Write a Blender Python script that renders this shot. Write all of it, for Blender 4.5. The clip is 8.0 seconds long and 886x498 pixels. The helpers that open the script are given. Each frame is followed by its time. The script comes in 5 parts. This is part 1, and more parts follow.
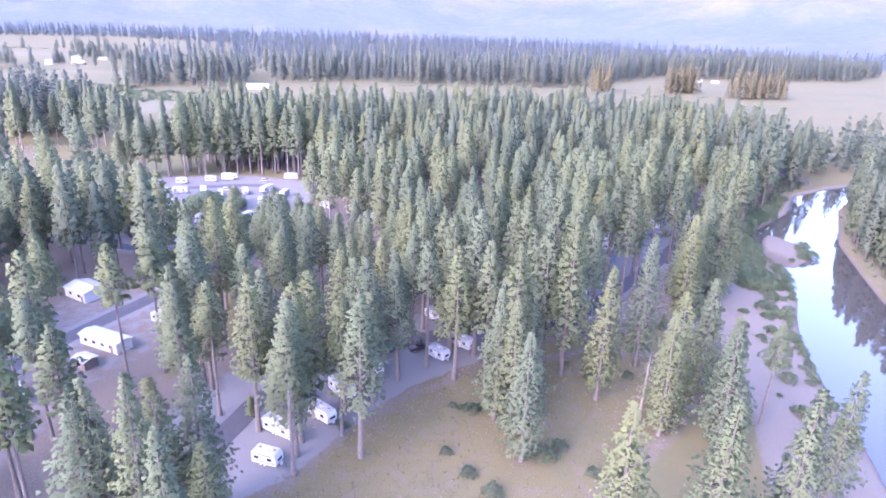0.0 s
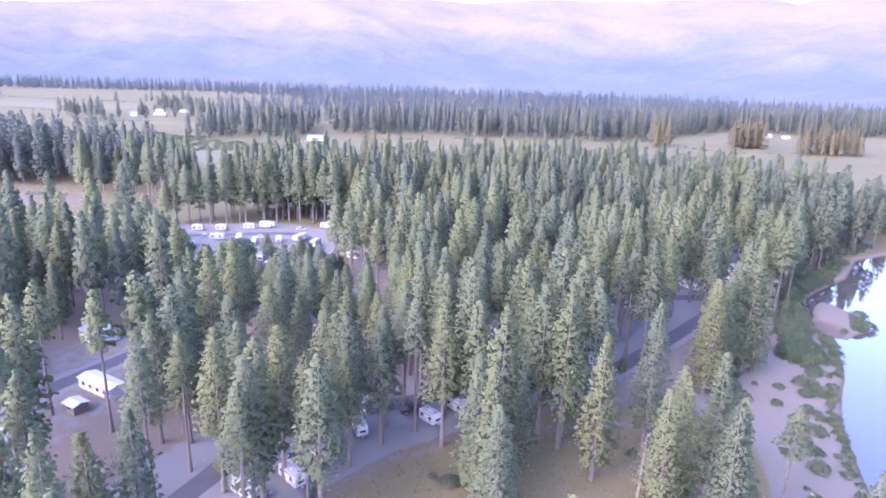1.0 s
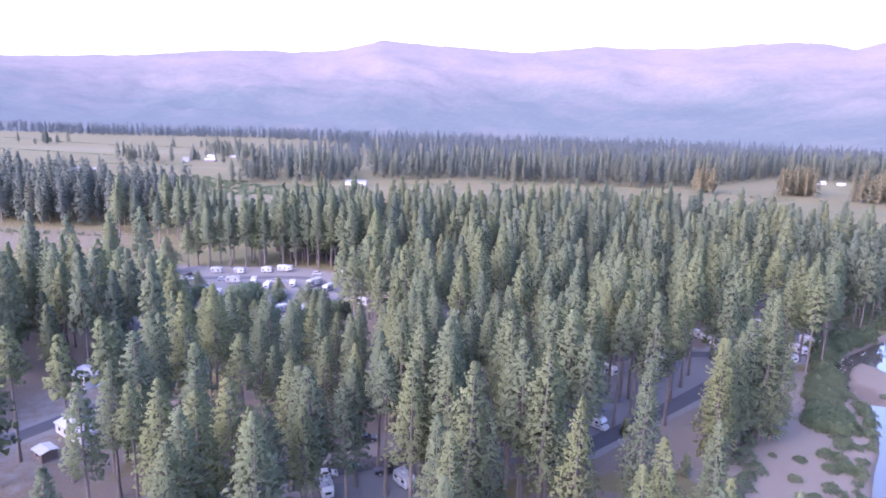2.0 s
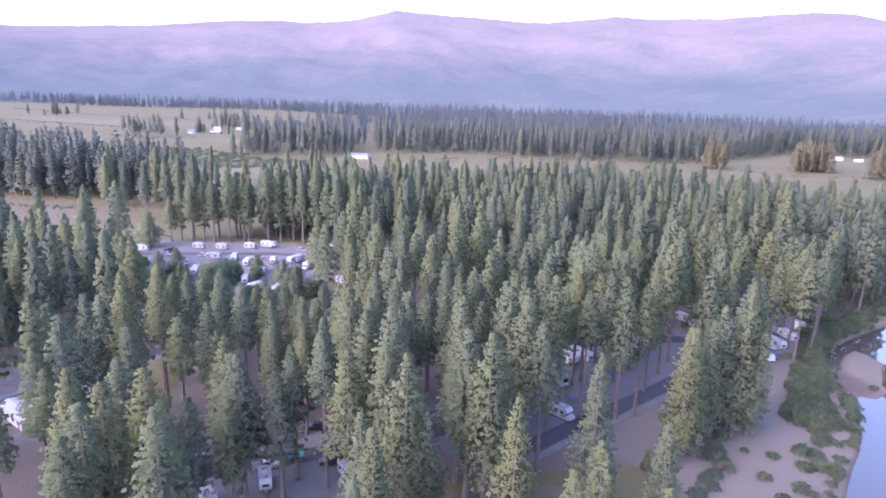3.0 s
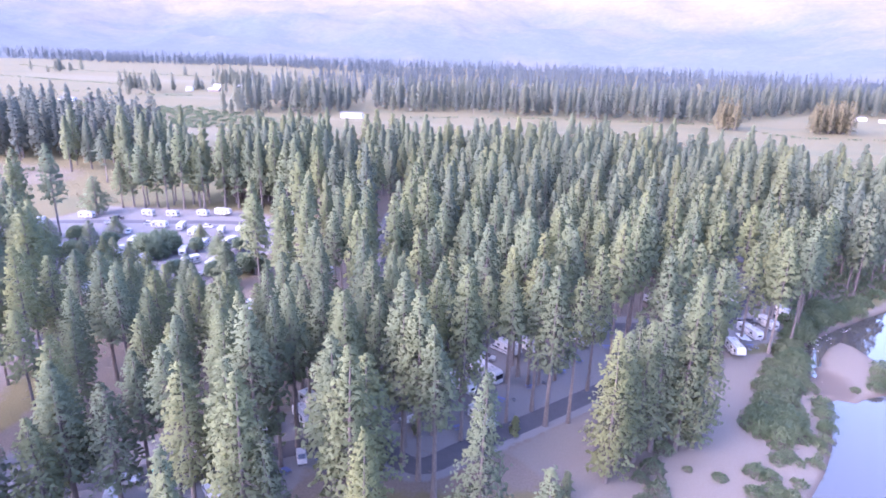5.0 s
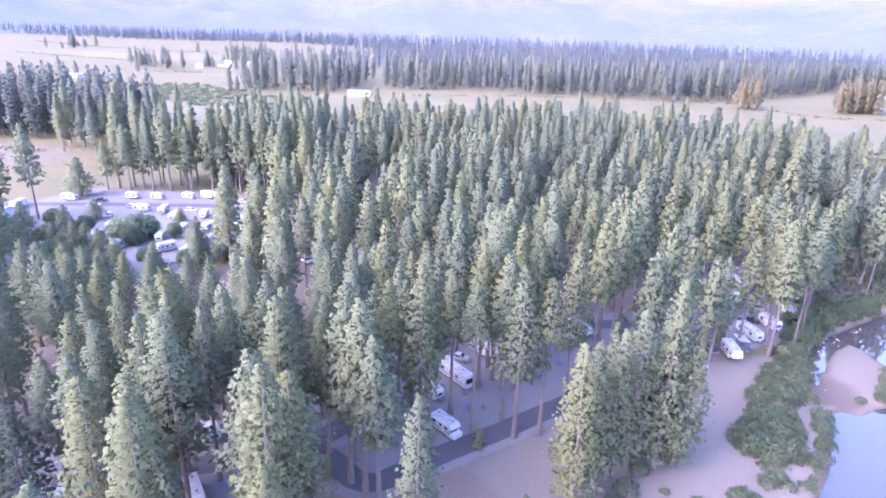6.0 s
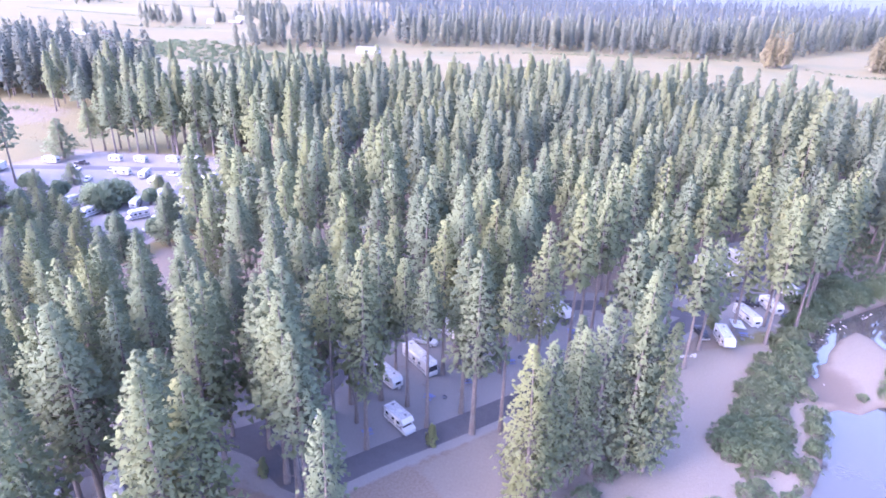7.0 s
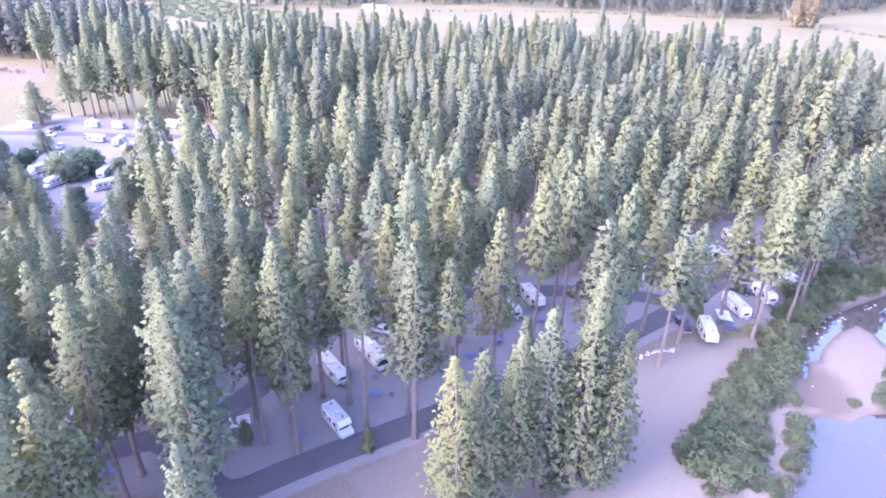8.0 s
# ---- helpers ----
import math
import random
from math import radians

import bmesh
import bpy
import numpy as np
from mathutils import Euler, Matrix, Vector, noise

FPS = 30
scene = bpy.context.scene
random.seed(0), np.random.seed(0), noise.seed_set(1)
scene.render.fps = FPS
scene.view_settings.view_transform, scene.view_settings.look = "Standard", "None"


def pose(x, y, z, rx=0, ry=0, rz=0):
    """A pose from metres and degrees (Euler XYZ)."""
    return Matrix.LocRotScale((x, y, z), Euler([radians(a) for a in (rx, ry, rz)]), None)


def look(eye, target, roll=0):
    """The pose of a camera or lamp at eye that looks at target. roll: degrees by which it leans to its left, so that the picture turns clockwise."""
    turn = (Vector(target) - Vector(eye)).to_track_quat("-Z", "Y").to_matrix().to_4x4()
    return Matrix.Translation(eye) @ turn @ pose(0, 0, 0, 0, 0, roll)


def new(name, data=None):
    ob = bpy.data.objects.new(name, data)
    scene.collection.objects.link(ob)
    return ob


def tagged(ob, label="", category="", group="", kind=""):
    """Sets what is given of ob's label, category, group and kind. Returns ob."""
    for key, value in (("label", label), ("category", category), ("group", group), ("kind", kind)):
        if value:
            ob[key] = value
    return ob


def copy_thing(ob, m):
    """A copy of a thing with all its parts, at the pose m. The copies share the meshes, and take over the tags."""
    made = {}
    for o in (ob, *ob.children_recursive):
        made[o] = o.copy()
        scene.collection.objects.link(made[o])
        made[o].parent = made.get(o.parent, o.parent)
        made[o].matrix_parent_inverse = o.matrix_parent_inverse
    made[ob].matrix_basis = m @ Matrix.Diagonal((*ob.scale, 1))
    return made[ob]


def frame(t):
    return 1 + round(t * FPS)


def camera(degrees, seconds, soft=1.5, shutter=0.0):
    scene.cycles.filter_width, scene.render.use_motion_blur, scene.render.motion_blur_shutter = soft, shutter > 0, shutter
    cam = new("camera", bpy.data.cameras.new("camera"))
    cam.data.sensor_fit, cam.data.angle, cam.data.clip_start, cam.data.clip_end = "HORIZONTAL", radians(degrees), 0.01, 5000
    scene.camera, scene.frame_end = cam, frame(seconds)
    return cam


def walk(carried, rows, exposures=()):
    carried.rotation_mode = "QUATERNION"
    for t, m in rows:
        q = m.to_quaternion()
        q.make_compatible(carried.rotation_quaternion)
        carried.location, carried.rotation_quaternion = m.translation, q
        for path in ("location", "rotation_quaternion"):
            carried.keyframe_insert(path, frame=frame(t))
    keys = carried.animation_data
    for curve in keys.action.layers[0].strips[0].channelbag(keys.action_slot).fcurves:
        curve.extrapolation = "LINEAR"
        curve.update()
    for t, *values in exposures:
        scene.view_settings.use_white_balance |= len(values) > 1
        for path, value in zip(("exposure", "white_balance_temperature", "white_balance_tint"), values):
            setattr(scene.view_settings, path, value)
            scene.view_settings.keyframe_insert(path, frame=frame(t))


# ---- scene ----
# ---- camera ----
cam = camera(71.4, 8.0, 1.9)
METRES, EYE, TILT, LEAN, TURN = 135.0, 77.0, -20.2, -1.8, 0.0
ROWS = [
    (0.0, 0.0, 0.0, 0.0, -0.0, 0.0, 0.0),
    (0.5, 0.0606, 0.0219, 0.0065, 3.16, 1.18, -1.1),
    (1.0, 0.1177, 0.0482, 0.0145, 5.92, 4.56, -2.05),
    (1.5, 0.1727, 0.079, 0.0227, 8.52, 9.02, -2.93),
    (3.0, 0.3094, 0.1908, 0.061, 11.5, 5.95, -4.11),
    (3.5, 0.3479, 0.2343, 0.0754, 11.83, 4.89, -4.25),
    (4.0, 0.3841, 0.2817, 0.0909, 12.15, 3.98, -4.39),
    (4.5, 0.4173, 0.3301, 0.1073, 12.55, 2.98, -4.52),
    (6.0, 0.5075, 0.4812, 0.1597, 14.78, -0.08, -5.24),
    (6.5, 0.5383, 0.5337, 0.1773, 15.85, -1.83, -5.55),
    (7.0, 0.5696, 0.5891, 0.1943, 16.78, -3.99, -5.79),
    (7.5, 0.6013, 0.6431, 0.2113, 17.71, -5.52, -6.05),
    (8.0, 0.6332, 0.6992, 0.2298, 18.64, -7.7, -6.2),
]
EXPOSURES = [(0.0, 3.64, 5400, 42), (1.5, 3.16, 5480, 41), (3.0, 2.88, 5620, 40), (4.5, 3.42, 5500, 43), (6.5, 3.84, 5440, 45), (8.0, 4.06, 5560, 45)]
walk(cam, [(t, pose(0, 0, EYE, TILT, LEAN, TURN) @ pose(METRES * x, METRES * y, METRES * z, 90 + pitch, roll, yaw)) for t, x, y, z, yaw, pitch, roll in ROWS], EXPOSURES)

# ---- light: an evening sky and a low, soft sun behind the camera's left shoulder ----
SUN_ELEVATION, SUN_AZIMUTH = 34.0, 225.0          # degrees; azimuth clockwise from +y
world = bpy.data.worlds.new("evening_sky")
scene.world = world
world.use_nodes = True
wn = world.node_tree.nodes
sky = wn.new("ShaderNodeTexSky")
sky.sky_type, sky.sun_disc = "NISHITA", False
sky.sun_elevation, sky.sun_rotation = radians(SUN_ELEVATION), radians(SUN_AZIMUTH)
sky.altitude, sky.air_density, sky.dust_density, sky.ozone_density = 600, 1.0, 4.0, 1.0
world.node_tree.links.new(sky.outputs[0], wn["Background"].inputs[0])
wn["Background"].inputs[1].default_value = 0.15

sun_data = bpy.data.lights.new("sun", "SUN")
sun_data.energy, sun_data.angle, sun_data.color = 0.14, radians(50), (1.0, 0.9, 0.76)
sun = new("sun", sun_data)
az, el = radians(SUN_AZIMUTH), radians(SUN_ELEVATION)
sun_at = Vector((math.sin(az) * math.cos(el), math.cos(az) * math.cos(el), math.sin(el))) * 800
sun.matrix_world = look(sun_at, (0, 0, 0))

# ---- materials ----
def material(name):
    m = bpy.data.materials.new(name)
    m.use_nodes = True
    return m, m.node_tree.nodes, m.node_tree.links, m.node_tree.nodes["Principled BSDF"]


def ramp_of(nodes, links, source, stops):
    r = nodes.new("ShaderNodeValToRGB")
    while len(r.color_ramp.elements) < len(stops):
        r.color_ramp.elements.new(0.5)
    for e, (p, c) in zip(r.color_ramp.elements, stops):
        e.position, e.color = p, (*c, 1)
    links.new(source, r.inputs[0])
    return r.outputs[0]


def noise_of(nodes, links, vector, scale, detail=5.0, rough=0.6):
    n = nodes.new("ShaderNodeTexNoise")
    n.inputs["Scale"].default_value, n.inputs["Detail"].default_value, n.inputs["Roughness"].default_value = scale, detail, rough
    if vector is not None:
        links.new(vector, n.inputs["Vector"])
    return n.outputs["Fac"]


def mixed(nodes, links, fac, a, b, mode="MIX"):
    x = nodes.new("ShaderNodeMix")
    x.data_type, x.blend_type = "RGBA", mode
    for socket, value in ((x.inputs[0], fac), (x.inputs[6], a), (x.inputs[7], b)):
        if hasattr(value, "is_output"):
            links.new(value, socket)
        elif isinstance(value, (int, float)):
            socket.default_value = value
        else:
            socket.default_value = (*value, 1)
    return x.outputs[2]


def maths(nodes, links, op, a, b, c=None):
    x = nodes.new("ShaderNodeMath")
    x.operation = op
    x.use_clamp = op in ("MULTIPLY_ADD", "SUBTRACT")
    for socket, value in zip(x.inputs, (a, b, c)):
        if value is None:
            continue
        if hasattr(value, "is_output"):
            links.new(value, socket)
        else:
            socket.default_value = value
    return x.outputs[0]


def bump_of(nodes, links, height, strength, distance, shader):
    b = nodes.new("ShaderNodeBump")
    b.inputs["Strength"].default_value, b.inputs["Distance"].default_value = strength, distance
    links.new(height, b.inputs["Height"])
    links.new(b.outputs[0], shader.inputs["Normal"])


def plain(name, colour, rough=0.6, metal=0.0, wear=0.12, scale=3.0):
    """Paint, metal or plastic with faint dirt at two scales."""
    m, n, l, p = material(name)
    at = n.new("ShaderNodeTexCoord").outputs["Object"]
    dirt = maths(n, l, "MULTIPLY", noise_of(n, l, at, scale), noise_of(n, l, at, scale * 9))
    low = tuple(c * (1 - wear) for c in colour)
    high = tuple(min(1, c * (1 + wear)) for c in colour)
    l.new(ramp_of(n, l, dirt, [(0.12, low), (0.4, high)]), p.inputs["Base Color"])
    p.inputs["Roughness"].default_value, p.inputs["Metallic"].default_value = rough, metal
    return m


def foliage(name, stops, per_tree, through_light=0.6):
    """Needles or leaves: the tone differs from tree to tree and from clump to clump."""
    m, n, l, p = material(name)
    geo = n.new("ShaderNodeNewGeometry")
    if per_tree:
        tree = n.new("ShaderNodeObjectInfo").outputs["Random"]
    else:
        a = n.new("ShaderNodeAttribute")
        a.attribute_name = "tone"
        tree = a.outputs["Fac"]
    tone = maths(n, l, "MULTIPLY_ADD", geo.outputs["Random Per Island"], 0.2, maths(n, l, "MULTIPLY", tree, 0.8))
    colour = ramp_of(n, l, tone, stops)
    l.new(colour, p.inputs["Base Color"])
    p.inputs["Roughness"].default_value = 0.75
    p.inputs["Specular IOR Level"].default_value = 0.12
    t = n.new("ShaderNodeBsdfTranslucent")
    l.new(colour, t.inputs[0])
    x = n.new("ShaderNodeMixShader")
    x.inputs[0].default_value = through_light
    l.new(p.outputs[0], x.inputs[1])
    l.new(t.outputs[0], x.inputs[2])
    l.new(x.outputs[0], n["Material Output"].inputs[0])
    return m


PINE_STOPS = [(0.0, (0.163, 0.2, 0.132)), (0.4, (0.184, 0.217, 0.131)), (0.75, (0.206, 0.232, 0.124)), (1.0, (0.228, 0.244, 0.116))]
M_NEEDLES = foliage("pine_needles", PINE_STOPS, True)
M_NEEDLES_STAND = foliage("stand_needles", [(0.0, (0.142, 0.172, 0.13)), (0.4, (0.165, 0.194, 0.13)), (0.75, (0.188, 0.212, 0.124)), (1.0, (0.215, 0.228, 0.114))], False)
# belts: darker and bluer, with shade between boughs and some haze in the colour
M_NEEDLES_FAR_SHADED = foliage("shaded_far_needles", [(0.0, (0.125, 0.148, 0.134)), (0.45, (0.156, 0.175, 0.14)), (0.8, (0.184, 0.196, 0.134)), (1.0, (0.215, 0.21, 0.12))], False)
# forest toward the hills: blue haze of the distance mixed into the needle colour
M_NEEDLES_HAZED = foliage("hazed_needles", [(0.0, (0.1, 0.122, 0.138)), (0.5, (0.125, 0.146, 0.15)), (1.0, (0.165, 0.172, 0.145))], False)
# meadow groves: warm low sunlight painted into the needle colour
M_NEEDLES_SUNLIT = foliage("sunlit_needles", [(0.0, (0.185, 0.175, 0.115)), (1.0, (0.235, 0.205, 0.118))], False)
M_WILLOW = foliage("willow_leaves", [(0.0, (0.125, 0.17, 0.1)), (0.5, (0.16, 0.2, 0.12)), (1.0, (0.2, 0.225, 0.135))], True)
M_BROADLEAF = foliage("broadleaf_leaves", [(0.0, (0.13, 0.17, 0.12)), (1.0, (0.17, 0.21, 0.13))], True)
M_SCRUB = foliage("scrub_leaves", [(0.0, (0.085, 0.115, 0.07)), (0.5, (0.11, 0.14, 0.08)), (1.0, (0.16, 0.175, 0.1))], False)


def bark_material():
    m, n, l, p = material("pine_bark")
    at = n.new("ShaderNodeTexCoord").outputs["Object"]
    mp = n.new("ShaderNodeMapping")
    mp.inputs["Scale"].default_value = (5, 5, 0.7)
    l.new(at, mp.inputs[0])
    v = noise_of(n, l, mp.outputs[0], 1.6)
    l.new(ramp_of(n, l, v, [(0.3, (0.075, 0.064, 0.06)), (0.55, (0.13, 0.108, 0.098)), (0.75, (0.19, 0.152, 0.134))]), p.inputs["Base Color"])
    p.inputs["Roughness"].default_value = 0.95
    bump_of(n, l, v, 0.6, 0.08, p)
    return m


M_BARK = bark_material()
M_DEADWOOD = plain("dead_wood", (0.16, 0.145, 0.135), 0.9)


def ground_material():
    """Needle duff, sand, dry grass, packed gravel and green turf; the zones come with the sheet, their ragged edges from noise."""
    m, n, l, p = material("valley_floor")
    at = n.new("ShaderNodeNewGeometry").outputs["Position"]
    zone = n.new("ShaderNodeAttribute")
    zone.attribute_name = "zones"
    split = n.new("ShaderNodeSeparateColor")
    l.new(zone.outputs["Color"], split.inputs[0])
    rough_edge = noise_of(n, l, at, 0.35, 6)
    fine = noise_of(n, l, at, 2.3, 6, 0.7)
    broad = noise_of(n, l, at, 0.04, 4)
    field = noise_of(n, l, at, 0.006, 3)

    def mask(v):
        s = maths(n, l, "ADD", v, maths(n, l, "MULTIPLY_ADD", rough_edge, 0.8, 0.0))
        r = n.new("ShaderNodeMapRange")
        r.inputs[1].default_value, r.inputs[2].default_value = 0.82, 1.02
        l.new(s, r.inputs[0])
        return r.outputs[0]

    duff = mixed(n, l, broad, ramp_of(n, l, fine, [(0.3, (0.0836, 0.0613, 0.0464)), (0.7, (0.136, 0.109, 0.0854))]),
                 ramp_of(n, l, fine, [(0.3, (0.102, 0.0854, 0.0697)), (0.7, (0.158, 0.139, 0.117))]))
    sand = mixed(n, l, broad, ramp_of(n, l, fine, [(0.3, (0.119, 0.106, 0.0898)), (0.75, (0.153, 0.136, 0.116))]),
                 ramp_of(n, l, fine, [(0.3, (0.109, 0.0919, 0.0768)), (0.75, (0.142, 0.124, 0.105))]))
    far_patches = noise_of(n, l, at, 0.011, 5, 0.65)
    dry = mixed(n, l, field, ramp_of(n, l, fine, [(0.3, (0.08666, 0.07239, 0.03465)), (0.7, (0.1224, 0.1026, 0.0504))]),
                ramp_of(n, l, fine, [(0.3, (0.08666, 0.07705, 0.0378)), (0.7, (0.1242, 0.1083, 0.05553))]))
    dry = mixed(n, l, ramp_of(n, l, far_patches, [(0.5, (0, 0, 0)), (0.62, (0.731, 0.731, 0.731))]), dry, mixed(n, l, fine, (0.05805, 0.06403, 0.0315), (0.09292, 0.09595, 0.05418)))
    dry = mixed(n, l, ramp_of(n, l, noise_of(n, l, at, 0.03, 6, 0.7), [(0.52, (0, 0, 0)), (0.68, (0.602, 0.602, 0.602))]), dry, mixed(n, l, fine, (0.1003, 0.0855, 0.04032), (0.1316, 0.113, 0.05679)))
    gravel = mixed(n, l, fine, (0.113, 0.107, 0.104), (0.167, 0.158, 0.156))
    turf = mixed(n, l, fine, (0.0975, 0.0882, 0.0521), (0.144, 0.126, 0.0743))
    c = mixed(n, l, mask(split.outputs[1]), duff, dry)
    c = mixed(n, l, mask(split.outputs[2]), c, gravel)
    c = mixed(n, l, mask(split.outputs[0]), c, sand)
    height = n.new("ShaderNodeSeparateXYZ")
    l.new(at, height.inputs[0])
    wet = n.new("ShaderNodeMapRange")
    wet.inputs[1].default_value, wet.inputs[2].default_value, wet.inputs[3].default_value, wet.inputs[4].default_value = -0.95, -0.5, 1.0, 0.0
    l.new(height.outputs[2], wet.inputs[0])
    c = mixed(n, l, wet.outputs[0], c, mixed(n, l, fine, (0.062, 0.05, 0.043), (0.1, 0.082, 0.07)))
    c = mixed(n, l, mask(zone.outputs["Alpha"]), c, turf)
    l.new(c, p.inputs["Base Color"])
    p.inputs["Roughness"].default_value = 0.95
    p.inputs["Specular IOR Level"].default_value = 0.15
    bump_of(n, l, fine, 0.7, 0.25, p)
    return m


def asphalt_material():
    m, n, l, p = material("asphalt")
    at = n.new("ShaderNodeNewGeometry").outputs["Position"]
    c = mixed(n, l, noise_of(n, l, at, 0.4), (0.034, 0.033, 0.038), (0.058, 0.055, 0.06))
    c = mixed(n, l, ramp_of(n, l, noise_of(n, l, at, 5.0), [(0.45, (0, 0, 0)), (0.8, (0.5, 0.5, 0.5))]), c, (0.085, 0.08, 0.08))
    l.new(c, p.inputs["Base Color"])
    p.inputs["Roughness"].default_value = 0.9
    return m


def water_material():
    m, n, l, p = material("river_water")
    at = n.new("ShaderNodeNewGeometry").outputs["Position"]
    l.new(mixed(n, l, noise_of(n, l, at, 0.03), (0.034, 0.032, 0.032), (0.044, 0.041, 0.04)), p.inputs["Base Color"])
    p.inputs["Roughness"].default_value = 0.03
    p.inputs["IOR"].default_value = 1.5
    p.inputs["Specular IOR Level"].default_value = 1.0
    p.inputs["Specular Tint"].default_value = (1.0, 0.84, 0.66, 1)
    bump_of(n, l, noise_of(n, l, at, 0.5, 3), 0.04, 0.2, p)
    return m


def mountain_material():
    """Forest on the lower slopes, dry grass and rock above; distant haze is put in as emission."""
    m, n, l, p = material("hazed_mountain_slopes")
    at = n.new("ShaderNodeNewGeometry").outputs["Position"]
    xyz = n.new("ShaderNodeSeparateXYZ")
    l.new(at, xyz.inputs[0])
    patches = noise_of(n, l, at, 0.0024, 8, 0.68)
    trees = noise_of(n, l, at, 0.035, 5, 0.7)
    forest = mixed(n, l, trees, (0.018, 0.028, 0.03), (0.05, 0.062, 0.058))
    grass = mixed(n, l, trees, (0.08, 0.062, 0.06), (0.138, 0.107, 0.103))
    up = n.new("ShaderNodeMapRange")
    up.inputs[1].default_value, up.inputs[2].default_value = 60.0, 400.0
    l.new(xyz.outputs[2], up.inputs[0])
    # paler and pinker with height: evening sun and haze are part of this blend
    bare = maths(n, l, "MULTIPLY_ADD", maths(n, l, "ADD", patches, -0.5), 1.7, maths(n, l, "MULTIPLY_ADD", up.outputs[0], 1.0, -0.15))
    l.new(mixed(n, l, bare, forest, grass), p.inputs["Base Color"])
    p.inputs["Roughness"].default_value = 1.0
    p.inputs["Specular IOR Level"].default_value = 0.0
    # even bluish glow of the surface, standing in for the air's haze
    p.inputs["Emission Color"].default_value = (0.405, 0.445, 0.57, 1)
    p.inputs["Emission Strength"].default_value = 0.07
    return m


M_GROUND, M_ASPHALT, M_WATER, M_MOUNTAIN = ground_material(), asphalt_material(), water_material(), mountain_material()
M_WHITE = plain("white_fibreglass", (0.36, 0.36, 0.365), 0.35)
M_CREAM = plain("cream_fibreglass", (0.45, 0.42, 0.37), 0.4)
M_ROOF = plain("white_roof_membrane", (0.31, 0.31, 0.315), 0.7, wear=0.3)
M_STRIPE = plain("dark_stripe", (0.09, 0.09, 0.11), 0.5)
M_GLASS = plain("tinted_glass", (0.02, 0.022, 0.028), 0.08)
M_RUBBER = plain("tyre_rubber", (0.03, 0.03, 0.03), 0.9)
M_STEEL = plain("painted_steel", (0.13, 0.13, 0.14), 0.5, 0.4)
M_RED = plain("red_paint", (0.3, 0.05, 0.05), 0.35)
M_BLUE = plain("blue_paint", (0.06, 0.09, 0.2), 0.35)
M_BLACKPAINT = plain("black_paint", (0.02, 0.02, 0.025), 0.3)
M_SILVER = plain("silver_paint", (0.4, 0.41, 0.42), 0.3, 0.5)
M_TABLE = plain("blue_coated_steel", (0.07, 0.09, 0.2), 0.6)
M_CANVAS = plain("awning_canvas", (0.55, 0.55, 0.56), 0.8)
M_TEAL = plain("teal_tarpaulin", (0.05, 0.3, 0.27), 0.7)
M_STONE = plain("river_stone", (0.3, 0.28, 0.27), 0.9, wear=0.35)
M_CONCRETE = plain("concrete", (0.42, 0.4, 0.39), 0.9, wear=0.2)
M_SIDING = plain("white_siding", (0.42, 0.415, 0.41), 0.7)
M_SHINGLE = plain("grey_roofing", (0.16, 0.16, 0.17), 0.85, wear=0.25)
M_WOODWALL = plain("dark_timber", (0.13, 0.1, 0.09), 0.85, wear=0.3)


# ---- building helpers ----
def mesh_of(name, verts, faces, materials, indices=None, smooth=False):
    me = bpy.data.meshes.new(name)
    me.from_pydata([tuple(v) for v in verts], [], [tuple(f) for f in faces])
    for m in materials:
        me.materials.append(m)
    if indices is not None:
        me.polygons.foreach_set("material_index", np.asarray(indices, dtype=np.int32))
    if smooth:
        me.polygons.foreach_set("use_smooth", [True] * len(me.polygons))
    me.update()
    return me


def triangles_of(name, verts, tris, materials, indices=None, tone=None, normals=None):
    """A mesh from arrays of corners and triangles."""
    me = bpy.data.meshes.new(name)
    verts, tris = np.asarray(verts, dtype=np.float32), np.asarray(tris, dtype=np.int32)
    me.vertices.add(len(verts))
    me.vertices.foreach_set("co", verts.ravel())
    me.loops.add(tris.size)
    me.loops.foreach_set("vertex_index", tris.ravel())
    me.polygons.add(len(tris))
    me.polygons.foreach_set("loop_start", np.arange(0, tris.size, 3, dtype=np.int32))
    for m in materials:
        me.materials.append(m)
    if indices is not None:
        me.polygons.foreach_set("material_index", np.asarray(indices, dtype=np.int32))
    if tone is not None:
        me.attributes.new("tone", "FLOAT", "POINT").data.foreach_set("value", np.asarray(tone, dtype=np.float32))
    me.update(calc_edges=True)
    if normals is not None:
        me.polygons.foreach_set("use_smooth", [True] * len(tris))
        me.normals_split_custom_set_from_vertices(np.asarray(normals, dtype=np.float32))
    return me


def part(name, bm, mat, parent, label=""):
    me = bpy.data.meshes.new(name)
    bm.to_mesh(me)
    bm.free()
    me.materials.append(mat)
    ob = new(name, me)
    ob.parent = parent
    return tagged(ob, label)


def thing(name, label, category, group="", kind=""):
    return tagged(new(name), label, category, group, kind)


def box(sx, sy, sz, at=(0, 0, 0), bevel=0.0, turn=0.0):
    """A box standing on at, its edges rounded."""
    bm = bmesh.new()
    bmesh.ops.create_cube(bm, size=1.0, matrix=pose(*at, 0, 0, turn) @ Matrix.Translation((0, 0, sz / 2)) @ Matrix.Diagonal((sx, sy, sz, 1)))
    if bevel:
        bmesh.ops.bevel(bm, geom=bm.edges[:], offset=bevel, segments=2, affect="EDGES", profile=0.6)
    return bm


